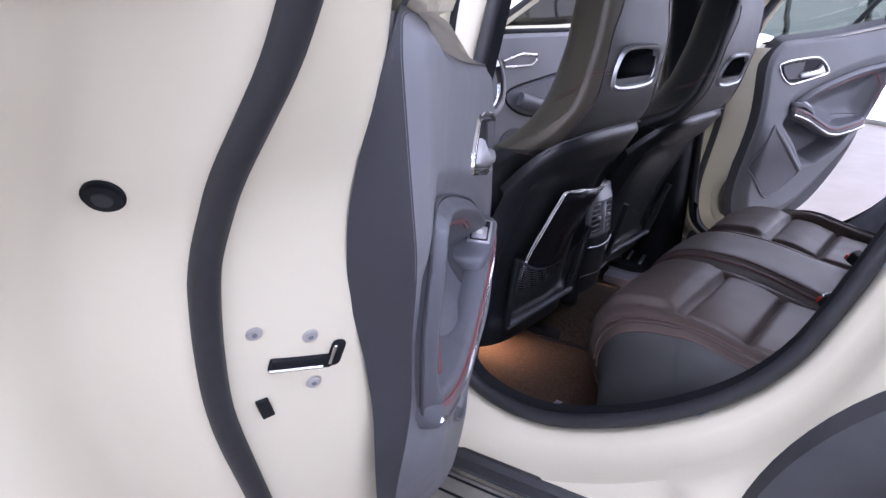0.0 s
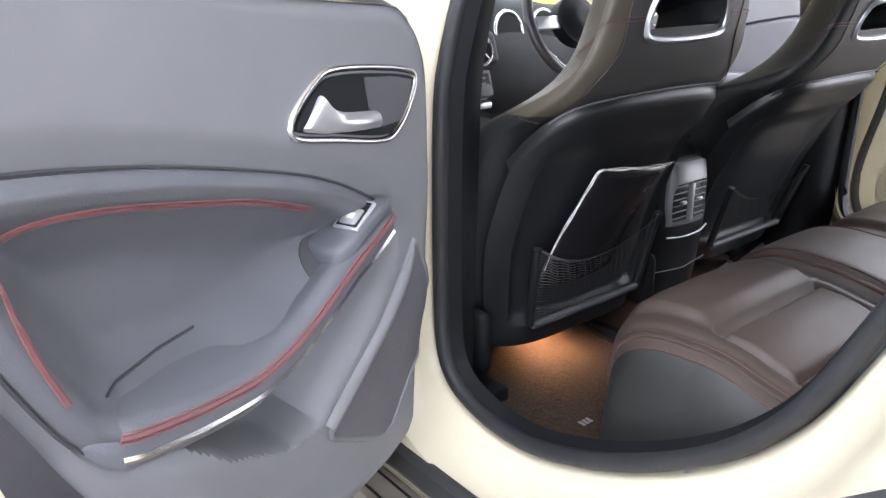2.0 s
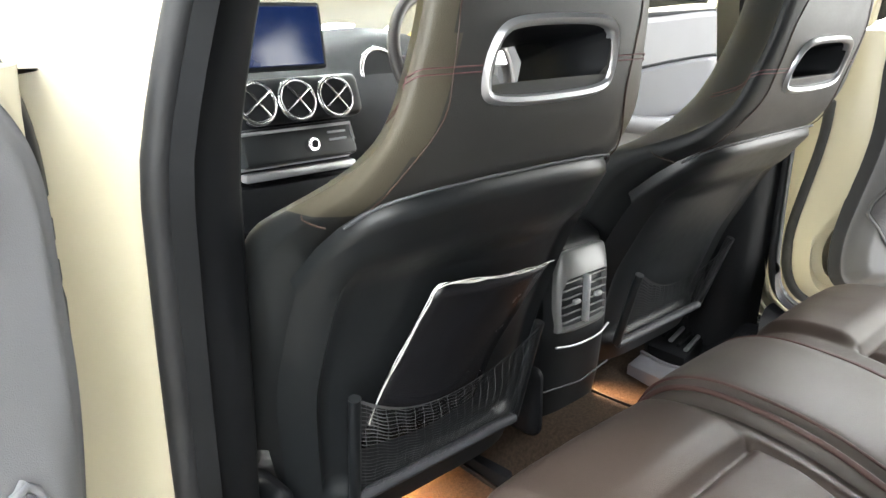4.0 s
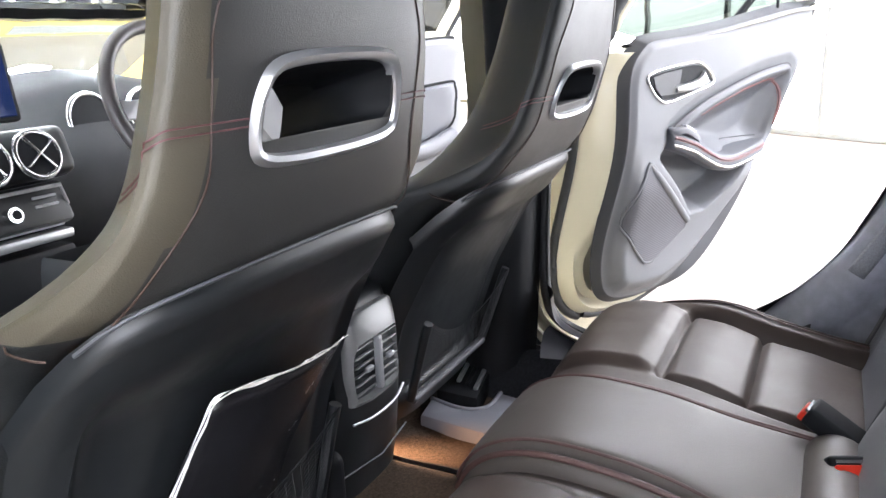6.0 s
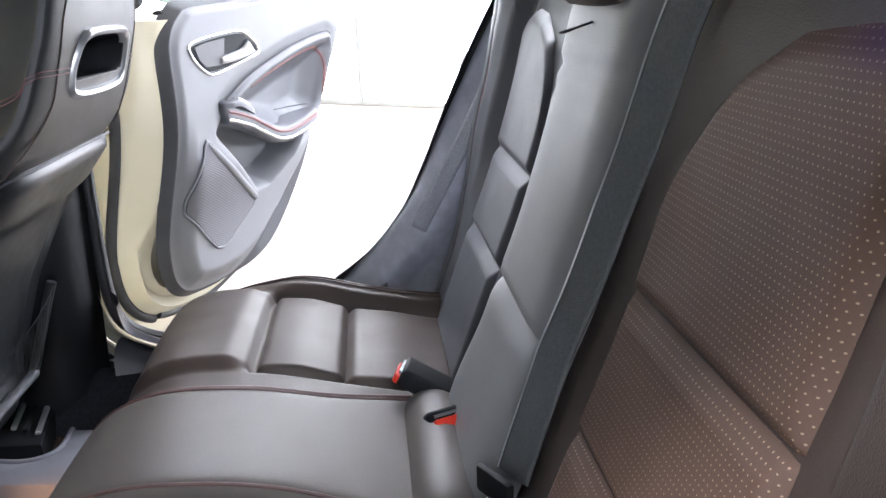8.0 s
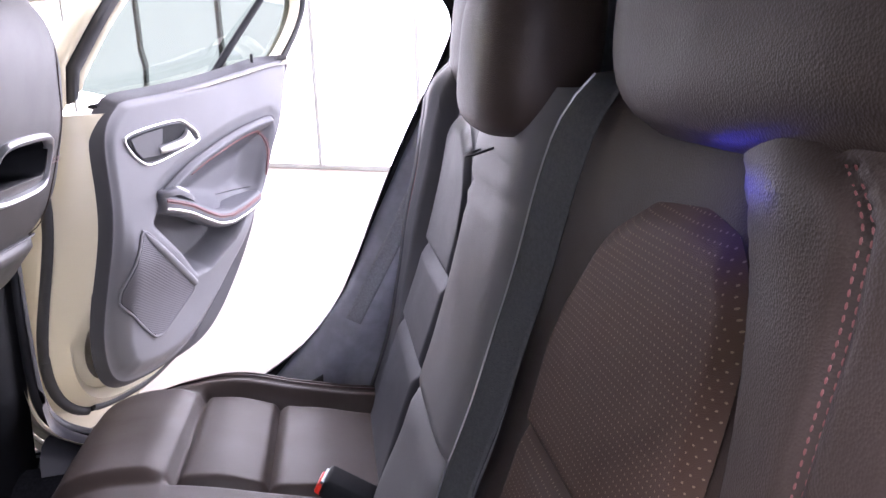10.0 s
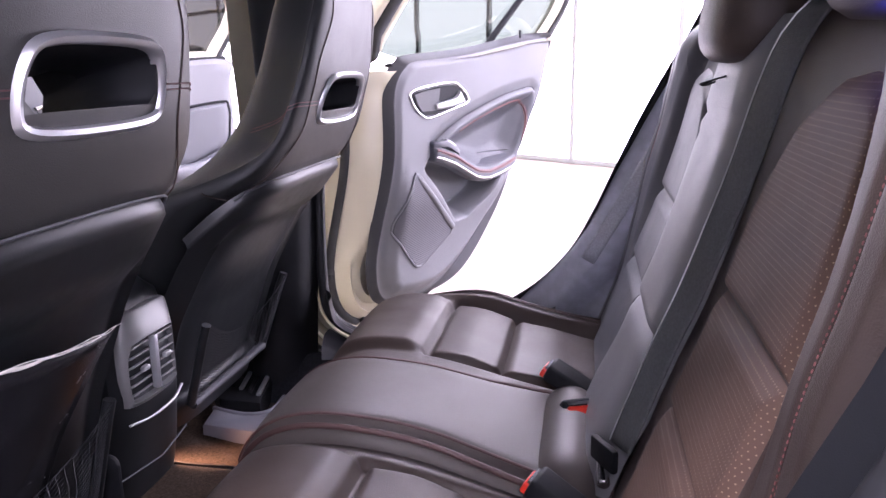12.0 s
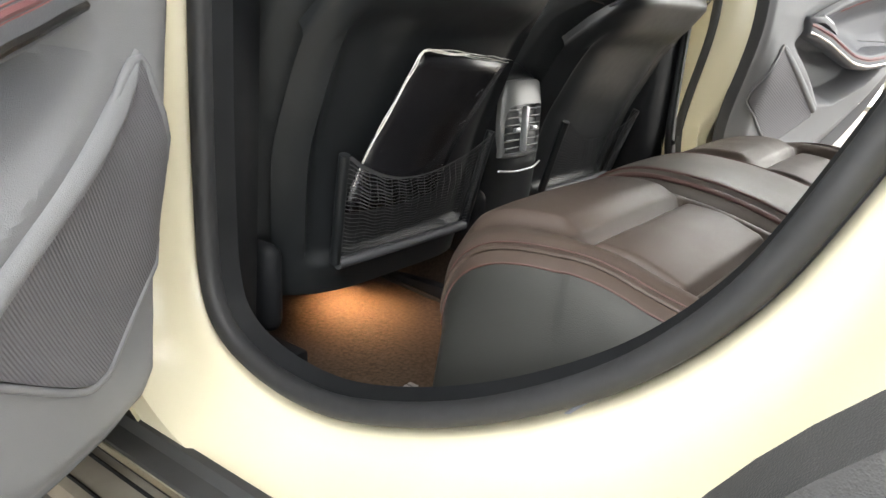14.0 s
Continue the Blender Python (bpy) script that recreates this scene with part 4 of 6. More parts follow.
    for o0, o1, mt, nm, n0, lab in ((0.0, 0.024, "cream", "window_frame", 0.004, "cream painted window frame"), (0.024, 0.050, "rubber", "window_seal", 0.010, "black window seal"), (0.050, 0.074, "cream", "window_frame", -0.006, "cream painted window frame")):
        rows = []
        full = fin + [(0.5, 0.9), (0.2, 0.9)]
        for o, n in ((o0, -0.03), (o0, n0), (o0 + 0.006, n0 + 0.006), (o1 - 0.006, n0 + 0.004), (o1, n0 - 0.004), (o1, -0.05)):
            line = offset2d(full, o)[:len(fin)]
            rows.append([W(u, wn(z) + n, z) for u, z in line])
        part(nm, grid_mesh(nm, rows, sharp=50), mt, door, lab)
    pane_line = [(p[0], p[1]) for p in offset2d(fin + [(0.5, 1.10), (0.2, 1.07)], 0.004)]
    pane = part("pane", sheet_mesh("pane", pane_line, lambda u, z: W(u, wn(z) - 0.018, z), 0.004), "glass_green", door, "green tinted window pane")
    pane.visible_shadow = False
    part("divider", tube_mesh("divider", [W(0.47, wn(1.12) - 0.008, 1.12), W(0.57, wn(1.23) - 0.008, 1.23), W(0.70, wn(1.378) - 0.008, 1.378)], 0.010, 8), "black", door, "black window divider")
    belt = [W(u, -0.048, z - 0.004) for u, z in ((-0.02, 1.075), (0.165, 1.093), (0.315, 1.108), (0.48, 1.132), (0.57, 1.146), (0.665, 1.152))]
    part("window_ledge", tube_mesh("window_ledge", spline(belt, 5), 0.008, 8, False, (1.6, 0.6)), "black", door)
    pin = part("lock_pin", cyl_mesh("lock_pin", 0.004, 0.03, 10, 0.001), "black", door)
    pin.matrix_basis = Matrix.Translation(W(0.56, -0.02, 1.158))
    return door


def grille_mat():
    m = mat("ribbed_grille", (0.10, 0.10, 0.115), 0.55, var=0.08, scale=8)
    nt = m.node_tree
    b = nt.nodes["Principled BSDF"]
    co = nt.nodes.new("ShaderNodeTexCoord")
    w = nt.nodes.new("ShaderNodeTexWave")
    w.bands_direction = "DIAGONAL"
    w.inputs["Scale"].default_value = 130
    nt.links.new(co.outputs["Object"], w.inputs["Vector"])
    bp = nt.nodes.new("ShaderNodeBump")
    bp.inputs["Strength"].default_value, bp.inputs["Distance"].default_value = 0.45, 0.001
    nt.links.new(w.outputs["Fac"], bp.inputs["Height"])
    nt.links.new(bp.outputs["Normal"], b.inputs["Normal"])
    return m


M["grille"] = grille_mat()
a = radians(26.6)
NEAR = ((-0.869, 0.247), (-math.cos(a), -math.sin(a)), (math.sin(a), -math.cos(a)))
FAR = ((0.93, 0.247), (math.cos(a), -math.sin(a)), (-math.sin(a), -math.cos(a)))
near_door = rear_door(NEAR, "open cream rear door with a grey trim panel and red stitching")
far_door = rear_door(FAR, "open cream rear door with grey trim, standing before the white wall", 0.012)


def front_door(d, label):
    W = lambda u, n, z: to_world(u, n, z, d)
    door = thing("front_door", label, "car door", group="open front doors")
    out = [(0.0, 1.06), (-0.03, 1.0), (-0.03, 0.6), (0.0, 0.45), (0.2, 0.40), (0.76, 0.40), (0.86, 0.45), (0.885, 0.6), (0.875, 1.0), (0.865, 1.10), (0.5, 1.08)]
    line = [(p.x, p.y) for p in spline([(x, y, 0) for x, y in out], 5, True)]
    rings = [[W(u, n, z) for u, z in offset2d(line, o)] for o, n in ((-0.02, -0.03), (0.0, -0.04), (0.03, -0.09), (0.05, -0.15), (0.06, -0.2), (0.04, -0.215))]
    part("shell", grid_mesh("shell", rings, close_u=True, caps=True, sharp=60), "cream", door, "cream painted door shell")
    part("trim_panel", poly_plate("trim_panel", line, lambda u, z, k: W(u, -0.012 * (1 - sstep(1, .94, k)), z), lambda u, z: W(u, -0.05, z)), "grey", door, "grey moulded trim panel")
    ins = [(0.81, 0.947), (0.838, 0.935), (0.84, 0.88), (0.80, 0.79), (0.56, 0.72), (0.25, 0.73), (0.15, 0.82), (0.35, 0.88), (0.60, 0.925)]
    ins = [(p.x, p.y) for p in spline([(x, y, 0) for x, y in ins], 5, True)]
    part("insert", poly_plate("insert", ins, lambda u, z, k: W(u, 0.004 + 0.012 * sstep(1, .9, k), z), lambda u, z: W(u, -0.01, z)), "grey_soft", door, "grey padded insert")
    # Black tube as the shade round the insert.
    part("groove_shade", tube_mesh("groove_shade", [W(u, 0.002, z) for u, z in offset2d(ins, 0.006)], 0.005, 6, True), "black", door)
    part("armrest", tube_mesh("armrest", spline([W(0.2, 0.03, 0.80), W(0.4, 0.05, 0.74), W(0.62, 0.05, 0.72), W(0.80, 0.03, 0.76)], 6), 0.032, 10), "grey_soft", door)
    part("speaker_grille", poly_plate("speaker_grille", [(0.2 + 0.09 * math.cos(t), 0.58 + 0.09 * math.sin(t)) for t in np.linspace(0, math.tau, 25)[:-1]], lambda u, z, k: W(u, 0.006, z), lambda u, z: W(u, -0.01, z)), "grey_dark", door)
    hb = [(0.12, 0.96), (0.22, 0.99), (0.30, 0.985), (0.30, 0.96), (0.27, 0.94), (0.13, 0.935)]
    part("handle", tube_mesh("handle", [W(u, 0.008, z) for u, z in hb], 0.007, 8, True), "chrome", door, "chrome handle surround")
    fi = [(0.865, 1.10), (0.925, 1.22), (0.925, 1.31), (0.83, 1.375), (0.62, 1.385), (0.42, 1.31), (0.2, 1.16), (0.08, 1.08)]
    fl = [(p.x, p.y) for p in spline([(x, y, 0) for x, y in fi], 6)]
    tilt = lambda z: -0.09 + 0.09 * sstep(1.05, 1.4, z)
    part("window_frame", tube_mesh("window_frame", [W(u, tilt(z), z) for u, z in offset2d(fl + [(0.5, 0.9)], -0.02)[:-1]], 0.022, 8), "cream", door, "cream painted window frame")
    part("window_seal", tube_mesh("window_seal", [W(u, tilt(z) + 0.012, z) for u, z in fl], 0.014, 8), "rubber", door, "black window seal")
    pane = part("pane", sheet_mesh("pane", fl, lambda u, z: W(u, tilt(z) - 0.01, z), 0.004), "glass_grey", door, "grey tinted window pane")
    pane.visible_shadow = False
    part("window_ledge", tube_mesh("window_ledge", [W(0.03, -0.03, 1.075), W(0.5, -0.03, 1.085), W(0.87, -0.03, 1.10)], 0.014, 8), "black", door)
    return door


af = radians(22)
front_door(((0.90, 1.42), (math.cos(af), -math.sin(af)), (-math.sin(af), -math.cos(af))), "open cream front door with grey trim and grey window")
front_door(((-0.90, 1.42), (-math.cos(af), -math.sin(af)), (math.sin(af), -math.cos(af))), "open cream front door beyond the rear door")

# ---------------------------------------------------------------- rear seat
def bump_line(d, w):
    return math.exp(-(d / w) ** 2)


CUSH = [(0.13, 0.355), (0.20, 0.395), (0.238, 0.45), (0.246, 0.51), (0.231, 0.557), (0.195, 0.588), (0.14, 0.602), (0.06, 0.599), (0.0, 0.589), (-0.07, 0.571), (-0.15, 0.553), (-0.24, 0.537), (-0.29, 0.525)]
cush_line = spline([(y, z, 0) for y, z in CUSH], 12)
rear_seat = thing("rear_seat", "dark brown leather rear bench seat with red piping", "car seat")


def cushion_side(s):
    xs = list(np.linspace(0.105, 0.50, 110)) + list(0.50 + 0.105 * np.sin(np.linspace(0.05, math.pi / 2, 26)))
    x0, x1 = (0.155, 0.456) if s < 0 else (0.199, 0.475)
    rows = []
    for x in xs:
        f = (1 - max(0, (x - 0.46) / 0.1455) ** 4.0) ** 0.5 if x > 0.46 else 1
        row = []
        for i, p in enumerate(cush_line):
            y, z = p.x, p.y
            t = (cush_line[min(i + 1, len(cush_line) - 1)] - cush_line[max(i - 1, 0)]).normalized()
            nrm = Vector((t.y, -t.x))
            if nrm.y < 0 and nrm.x < 0:
                nrm = -nrm
            inside = sstep(x0 - 0.012, x0 + 0.012, x) * sstep(x1 + 0.012, x1 - 0.012, x)
            d = 0.0
            d -= 0.015 * bump_line(y - 0.057, 0.0062) * inside
            d -= 0.013 * bump_line(y + 0.07, 0.0058) * inside
            rear = sstep(0.075, 0.045, y) if z > 0.5 else 0
            d -= 0.012 * (bump_line(x - x0, 0.0065) + bump_line(x - x1, 0.0065)) * rear
            d += (0.026 if s > 0 else 0.014) * sstep(x1, x1 + 0.035, x) * (1 - sstep(0.545, 0.61, x)) * (sstep(0.19, -0.02, y) if z > 0.5 else 0)
            d += 0.015 * inside * sstep(0.055, 0.10, y) * (1 - sstep(0.19, 0.24, y))
            if y > 0.06:
                d += 0.006 * math.cos((x - (x0 + x1) / 2) * 8)
            d += 0.006 * inside * (bump_line(y + 0.005, 0.045) + bump_line(y + 0.14, 0.05))
            d -= 0.006 * bump_line(x - 0.51, 0.006)
            d -= 0.008 * sstep(0.14, 0.105, x) * (1 if z > 0.4 else 0)
            d += 0.0015 * noise.noise(Vector((x * 14, y * 14, s * 3.0)))
            yy, zz = y + nrm.x * d, z + nrm.y * d
            zb = 0.36
            yy = yy - 0.085 * sstep(0.44, 0.61, x) * sstep(-0.15, 0.25, y)
            row.append((s * x + (0.015 if s > 0 else 0), yy, zb + (zz - zb) * f))
        rows.append(row)
    k = next(i for i, x in enumerate(xs) if x > 0.548)
    lines = []
    for xo in (0.515, 0.5315, 0.548):
        q = min(range(len(xs)), key=lambda i: abs(xs[i] - xo))
        lines.append([(p[0], p[1] + 0.001, p[2] + 0.0008) for p in rows[q][33:138:3]])
    return grid_mesh("cushion", rows[:k + 1], sharp=70), grid_mesh("cushion_side", rows[k:], sharp=70), lines


for s in (-1, 1):
    top_me, side_me, lines = cushion_side(s)
    for ln, r, mt, nm in zip(lines, (0.0011, 0.0028, 0.0013), ("piping", "leather", "piping"), ("edge_seam", "welt", "edge_seam")):
        part(nm, tube_mesh(nm, ln, r, 6), mt, rear_seat)
    part("cushion", top_me, "leather", rear_seat)
    part("cushion_side", side_me, "cushion_side", rear_seat, "dark grey-green side of the bench")
# centre place, raised a little between two piped edges
rows = []
for x in np.linspace(-0.112, 0.148, 44):
    row = []
    e = min(1, abs(x - 0.018) / 0.13)
    for i, p in enumerate(cush_line):
        y, z = p.x, p.y
        t = (cush_line[min(i + 1, len(cush_line) - 1)] - cush_line[max(i - 1, 0)]).normalized()
        nrm = Vector((t.y, -t.x))
        if nrm.y < 0 and nrm.x < 0:
            nrm = -nrm
        d = 0.022 - 0.030 * e ** 10 + 0.003 * (1 - e * e) - 0.010 * bump_line(abs(x - 0.018) - 0.108, 0.006)
        flare = 1 + 0.25 * sstep(0.0, -0.2, y)
        row.append((0.018 + (x - 0.018) * flare, min(y + nrm.x * d, 0.262) if y > -0.2 else y, z + nrm.y * d))
    rows.append(row)
low = lambda r, k: [(p[0] + k * 0.002, p[1] - 0.004, p[2] - 0.05) for p in r]
rows = [low(rows[0], 1)] + rows + [low(rows[-1], -1)]
part("centre_cushion", grid_mesh("centre_cushion", rows, sharp=70), "leather_soft", rear_seat, "raised dark grey middle seat")
for k, r in ((3, 0.0042), (6, 0.0022), (len(rows) - 4, 0.0042), (len(rows) - 7, 0.0022)):
    ln = [(p[0], p[1] + 0.001, p[2] + 0.0012) for p in rows[k][42:138]]
    part("piping", tube_mesh("piping", ln[::2], r, 8), "piping", rear_seat, "dark red piping")

BACK = [(0.50, -0.212), (0.58, -0.242), (0.66, -0.270), (0.75, -0.303), (0.834, -0.333), (0.95, -0.366), (1.05, -0.388), (1.10, -0.405), (1.135, -0.435), (1.15, -0.475)]
back_line = spline([(y, z, 0) for z, y in BACK], 8)


def back_y(z):
    return lerp_table([(p.y, p.x) for p in back_line], z)


def bolster(z):
    return 0.038 * sstep(0.62, 0.92, z) + 0.010 * sstep(1.04, 1.12, z)


def stitch_mesh(name, pts, r, length, gap):
    """Single stitches along a line."""
    verts, faces = [], []
    run, i, start = 0.0, 0, None
    acc = [0.0]
    for a, b in zip(pts, pts[1:]):
        acc.append(acc[-1] + (Vector(b) - Vector(a)).length)

    def at(d):
        for k in range(len(acc) - 1):
            if d <= acc[k + 1]:
                t = (d - acc[k]) / max(1e-9, acc[k + 1] - acc[k])
                return Vector(pts[k]).lerp(Vector(pts[k + 1]), t)
        return Vector(pts[-1])

    d = 0.0
    while d + length < acc[-1]:
        a, b = at(d), at(d + length)
        t = (b - a).normalized()
        sd = t.cross(Vector((0, 1, 0))).normalized()
        up = sd.cross(t)
        n0 = len(verts)
        for p, rr in ((a, 0.4), (a.lerp(b, 0.25), 1), (a.lerp(b, 0.75), 1), (b, 0.4)):
            verts += [p + sd * r * rr, p + up * r * rr, p - sd * r * rr, p - up * r * rr]
        for k in range(3):
            for j in range(4):
                faces.append((n0 + k * 4 + j, n0 + k * 4 + (j + 1) % 4, n0 + k * 4 + 4 + (j + 1) % 4, n0 + k * 4 + 4 + j))
        d += length + gap
    return mesh_from(name, verts, faces, 70)


BOLSTER_EDGE = [(0.60, 0.476), (0.80, 0.472), (0.906, 0.470), (0.945, 0.468), (1.0, 0.460), (1.03, 0.452), (1.065, 0.438), (1.10, 0.414), (1.14, 0.385)]


def back_bulge(x, z):
    xe = soft_table(BOLSTER_EDGE, z)
    b = (0.6 * sstep(xe - 0.004, xe + 0.030, x) + 0.4 * sstep(xe, xe + 0.085, x)) * bolster(z)
    b -= 0.008 * bump_line(x - xe + 0.006, 0.007)
    b -= 0.11 * sstep(0.575, 0.625, x) ** 1.5
    return b - 0.003 * sstep(0.16, 0.125, x)


def seam_x(z):
    return 0.546 - 0.085 * sstep(1.085, 1.15, z)


def back_side(s, xs, name):
    """Backrest of an outer place, or its side bolster."""
    rows = []
    for x in xs:
        row = []
        for p in back_line:
            y, z = p.x, p.y
            b = back_bulge(x, z) - 0.006 * bump_line(x - seam_x(z), 0.004)
            top = 0.03 * sstep(1.05, 1.15, z)
            b += 0.0015 * noise.noise(Vector((x * 12, z * 12, s * 2.0)))
            row.append((s * x + (0.015 if s > 0 else 0), y + b, z - top * sstep(0.5, 0.62, x)))
        rows.append(row)
    return grid_mesh(name, rows, sharp=70)


def back_insert(s, z0, z1, top_arch):
    """Perforated panel: upright at its outer edge, arched over towards the middle."""
    xs = list(0.198 + 0.06 * np.linspace(0, 1, 18) ** 1.8) + list(np.linspace(0.262, 0.447, 34))
    arch = [(0.198, 0.852), (0.204, 0.914), (0.222, 0.97), (0.262, 1.023), (0.319, 1.053), (0.381, 1.06), (0.418, 1.053), (0.436, 1.035), (0.447, 1.0)]
    rows = []
    for x in xs:
        row = []
        zt = soft_table(arch, x, 0.004) if top_arch else z1
        for v in np.linspace(0, 1, 60):
            z = z0 + (zt - z0) * v
            e = min(1, max(0, min(x - 0.198, 0.447 - x, z - z0, (zt - z) * 0.8) / 0.016))
            puff = 0.0105 * math.sin(e * math.pi / 2) + 0.0005
            row.append((s * x + (0.015 if s > 0 else 0), back_y(z) + puff, z))
        rows.append(row)
    return grid_mesh("insert", rows, sharp=70)


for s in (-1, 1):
    # The far backrest takes the leather with blue light painted in.
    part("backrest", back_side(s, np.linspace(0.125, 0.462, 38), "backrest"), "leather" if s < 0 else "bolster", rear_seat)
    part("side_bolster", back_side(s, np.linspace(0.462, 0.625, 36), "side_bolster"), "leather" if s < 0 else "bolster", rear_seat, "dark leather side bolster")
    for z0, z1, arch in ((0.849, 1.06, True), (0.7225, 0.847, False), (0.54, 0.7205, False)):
        part("backrest_insert", back_insert(s, z0, z1, arch), "perf" if s < 0 else "bolster", rear_seat, "perforated brown fabric panel" if s < 0 else "smooth leather panel coloured blue-black for the far-side light")
    gap = 0.015 if s > 0 else 0
    for off in (-0.0025, 0.0025):
        ln = [(s * (seam_x(p.y) + off) + gap, p.x + back_bulge(seam_x(p.y), p.y) - 0.003, p.y - 0.03 * sstep(1.05, 1.15, p.y) * sstep(0.5, 0.62, seam_x(p.y))) for p in back_line[10:66]]
        part("red_seam", stitch_mesh("red_seam", spline(ln, 6), 0.0006, 0.0026, 0.0018), "stitch", rear_seat, "orange-red stitched seam")
    ln = [(s * 0.606 + gap, p.x + back_bulge(0.606, p.y) + 0.001, p.y - 0.028 * sstep(1.05, 1.15, p.y)) for p in back_line[20:60]]
    part("side_seam", tube_mesh("side_seam", ln, 0.0014, 5), "black", rear_seat)
# centre backrest with folded armrest
rows = []
for x in np.linspace(-0.128, 0.158, 40):
    e = min(1, abs(x - 0.015) / 0.143)
    row = []
    for p in back_line[6:60]:
        y, z = p.x, p.y
        d = 0.034 - 0.040 * e ** 7
        d -= 0.006 * (bump_line(z - 1.006, 0.004) + bump_line(z - 0.973, 0.004))
        zs = 0.748
        d -= 0.012 * bump_line(z - zs, 0.008)
        d += 0.008 * sstep(0.70, 0.60, z)
        row.append((x, y + d, z))
    rows.append(row)
part("centre_backrest", grid_mesh("centre_backrest", rows, sharp=70), "leather_glare", rear_seat, "fold-down middle backrest, leather paled for glare")
part("pull_loop", tube_mesh("pull_loop", spline([(0.072, back_y(1.04) + 0.026, 1.046), (0.068, back_y(1.04) + 0.046, 1.040), (0.022, back_y(1.04) + 0.052, 1.044), (0.012, back_y(1.04) + 0.030, 1.052)], 5), 0.0022, 6, False, (2.2, 0.6)), "black", rear_seat, "black fabric pull loop")
lum = [[(x, -0.185 + 0.045 * math.cos(t) * (1 - (abs(x - 0.01) / 0.15) ** 6) ** 0.5, 0.555 + 0.045 * math.sin(t) * (1 - (abs(x - 0.01) / 0.15) ** 6) ** 0.5) for t in np.linspace(-0.9, math.pi, 18)] for x in np.linspace(-0.139, 0.159, 24)]
part("lower_roll", grid_mesh("lower_roll", lum, sharp=70), "leather_soft", rear_seat)


def headrest(cx, w, h, zb, yc, label, j):
    rows = []
    for k in range(25):
        v = -1 + 2 * k / 24
        zz = zb + h / 2 + (h / 2) * v
        f = (1 - abs(v) ** 4.5) ** 0.35
        row = []
        for j in range(36):
            t = j * math.tau / 36
            c, sn = math.cos(t), math.sin(t)
            ex = math.copysign(abs(c) ** 0.55, c) * w * f
            ey = math.copysign(abs(sn) ** 0.75, sn) * 0.055 * f
            row.append((cx + ex, yc - 0.12 * (zz - zb) + ey + (0.010 * f if sn > 0 else 0), zz))
        rows.append(row)
    ob = part("headrest", grid_mesh("headrest", rows, close_u=True, caps=True, sharp=70), "leather", rear_seat, label)
    seam = [rows[k][j] for k in range(2, 23)]
    part("seam", tube_mesh("seam", [(p[0] * 1.0, p[1] + 0.001, p[2]) for p in seam], 0.0025, 6), "black", ob)
    return ob


headrest(-0.438, 0.190, 0.22, 1.088, -0.415, "large dark leather headrest", 12)
headrest(0.015, 0.115, 0.17, 1.062, -0.385, "dark leather middle headrest", 5)
headrest(0.405, 0.135, 0.20, 1.088, -0.44, "large dark leather headrest", 6)

# ---------------------------------------------------------------- belts and buckles
belt = thing("seat_belt", "dark grey webbing seat belt hanging over the backrest", "seat belt")
top, bot = Vector((-0.19, -0.40, 1.13)), Vector((-0.136, -0.236, 0.635))
rows = []
for k in range(30):
    v = k / 29
    p = top.lerp(bot, v)
    p.x = lerp_table([(0.62, -0.138), (0.66, -0.133), (0.76, -0.120), (0.90, -0.135), (1.05, -0.168), (1.14, -0.19)], p.z)
    p.y = back_y(p.z) + 0.018
    wdir = Vector((0.90, 0.42, -0.10)).normalized()
    rows.append([p + wdir * (0.024 * q) + Vector((0, 0.0015 * (1 - q * q), 0)) for q in np.linspace(-1, 1, 9)])
sb = part("webbing", grid_mesh("webbing", rows, sharp=70), "belt", belt)
so = sb.modifiers.new("thick", "SOLIDIFY")
so.thickness = 0.0016
# Silver tube as the highlight along the belt's edge.
part("edge_glint", tube_mesh("edge_glint", [r[-1] for r in rows], 0.0013, 5), "silver", belt, "silver line for the highlight on the belt edge")
tg = part("tongue", box_mesh("tongue", 0.05, 0.010, 0.03, 0.004), "black", belt, "belt end fitting")
tg.matrix_basis = Matrix.Translation(bot + Vector((0.0, 0.01, -0.01))) @ Matrix.Rotation(radians(30), 4, "Z")
tg2 = part("anchor", cyl_mesh("anchor", 0.008, 0.05, 12, 0.002), "chrome", belt, "bright belt anchor", Matrix.Translation(bot + Vector((0.01, 0.01, -0.035))) @ Matrix.Rotation(radians(70), 4, "Y"))


far_belt = thing("seat_belt", "seat belt hanging beside the rear pillar trim, webbing coloured as lit", "seat belt")
rows = []
for k in range(26):
    v = k / 25
    y, z = lerp_table([(0, -0.440), (0.6, -0.297), (1, -0.205)], v), lerp_table([(0, 1.12), (0.6, 0.834), (1, 0.665)], v)
    wdir = Vector((0.18, 0.87, 0.45)).normalized()
    rows.append([Vector((0.622 - 0.01 * math.sin(v * 3.1), y, z)) + wdir * (0.015 * q) + Vector((-0.002 * (1 - q * q), 0, 0)) for q in np.linspace(-1, 1, 7)])
sb = part("webbing", grid_mesh("webbing", rows, sharp=70), "belt_lit", far_belt)
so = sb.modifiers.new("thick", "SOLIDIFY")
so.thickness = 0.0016


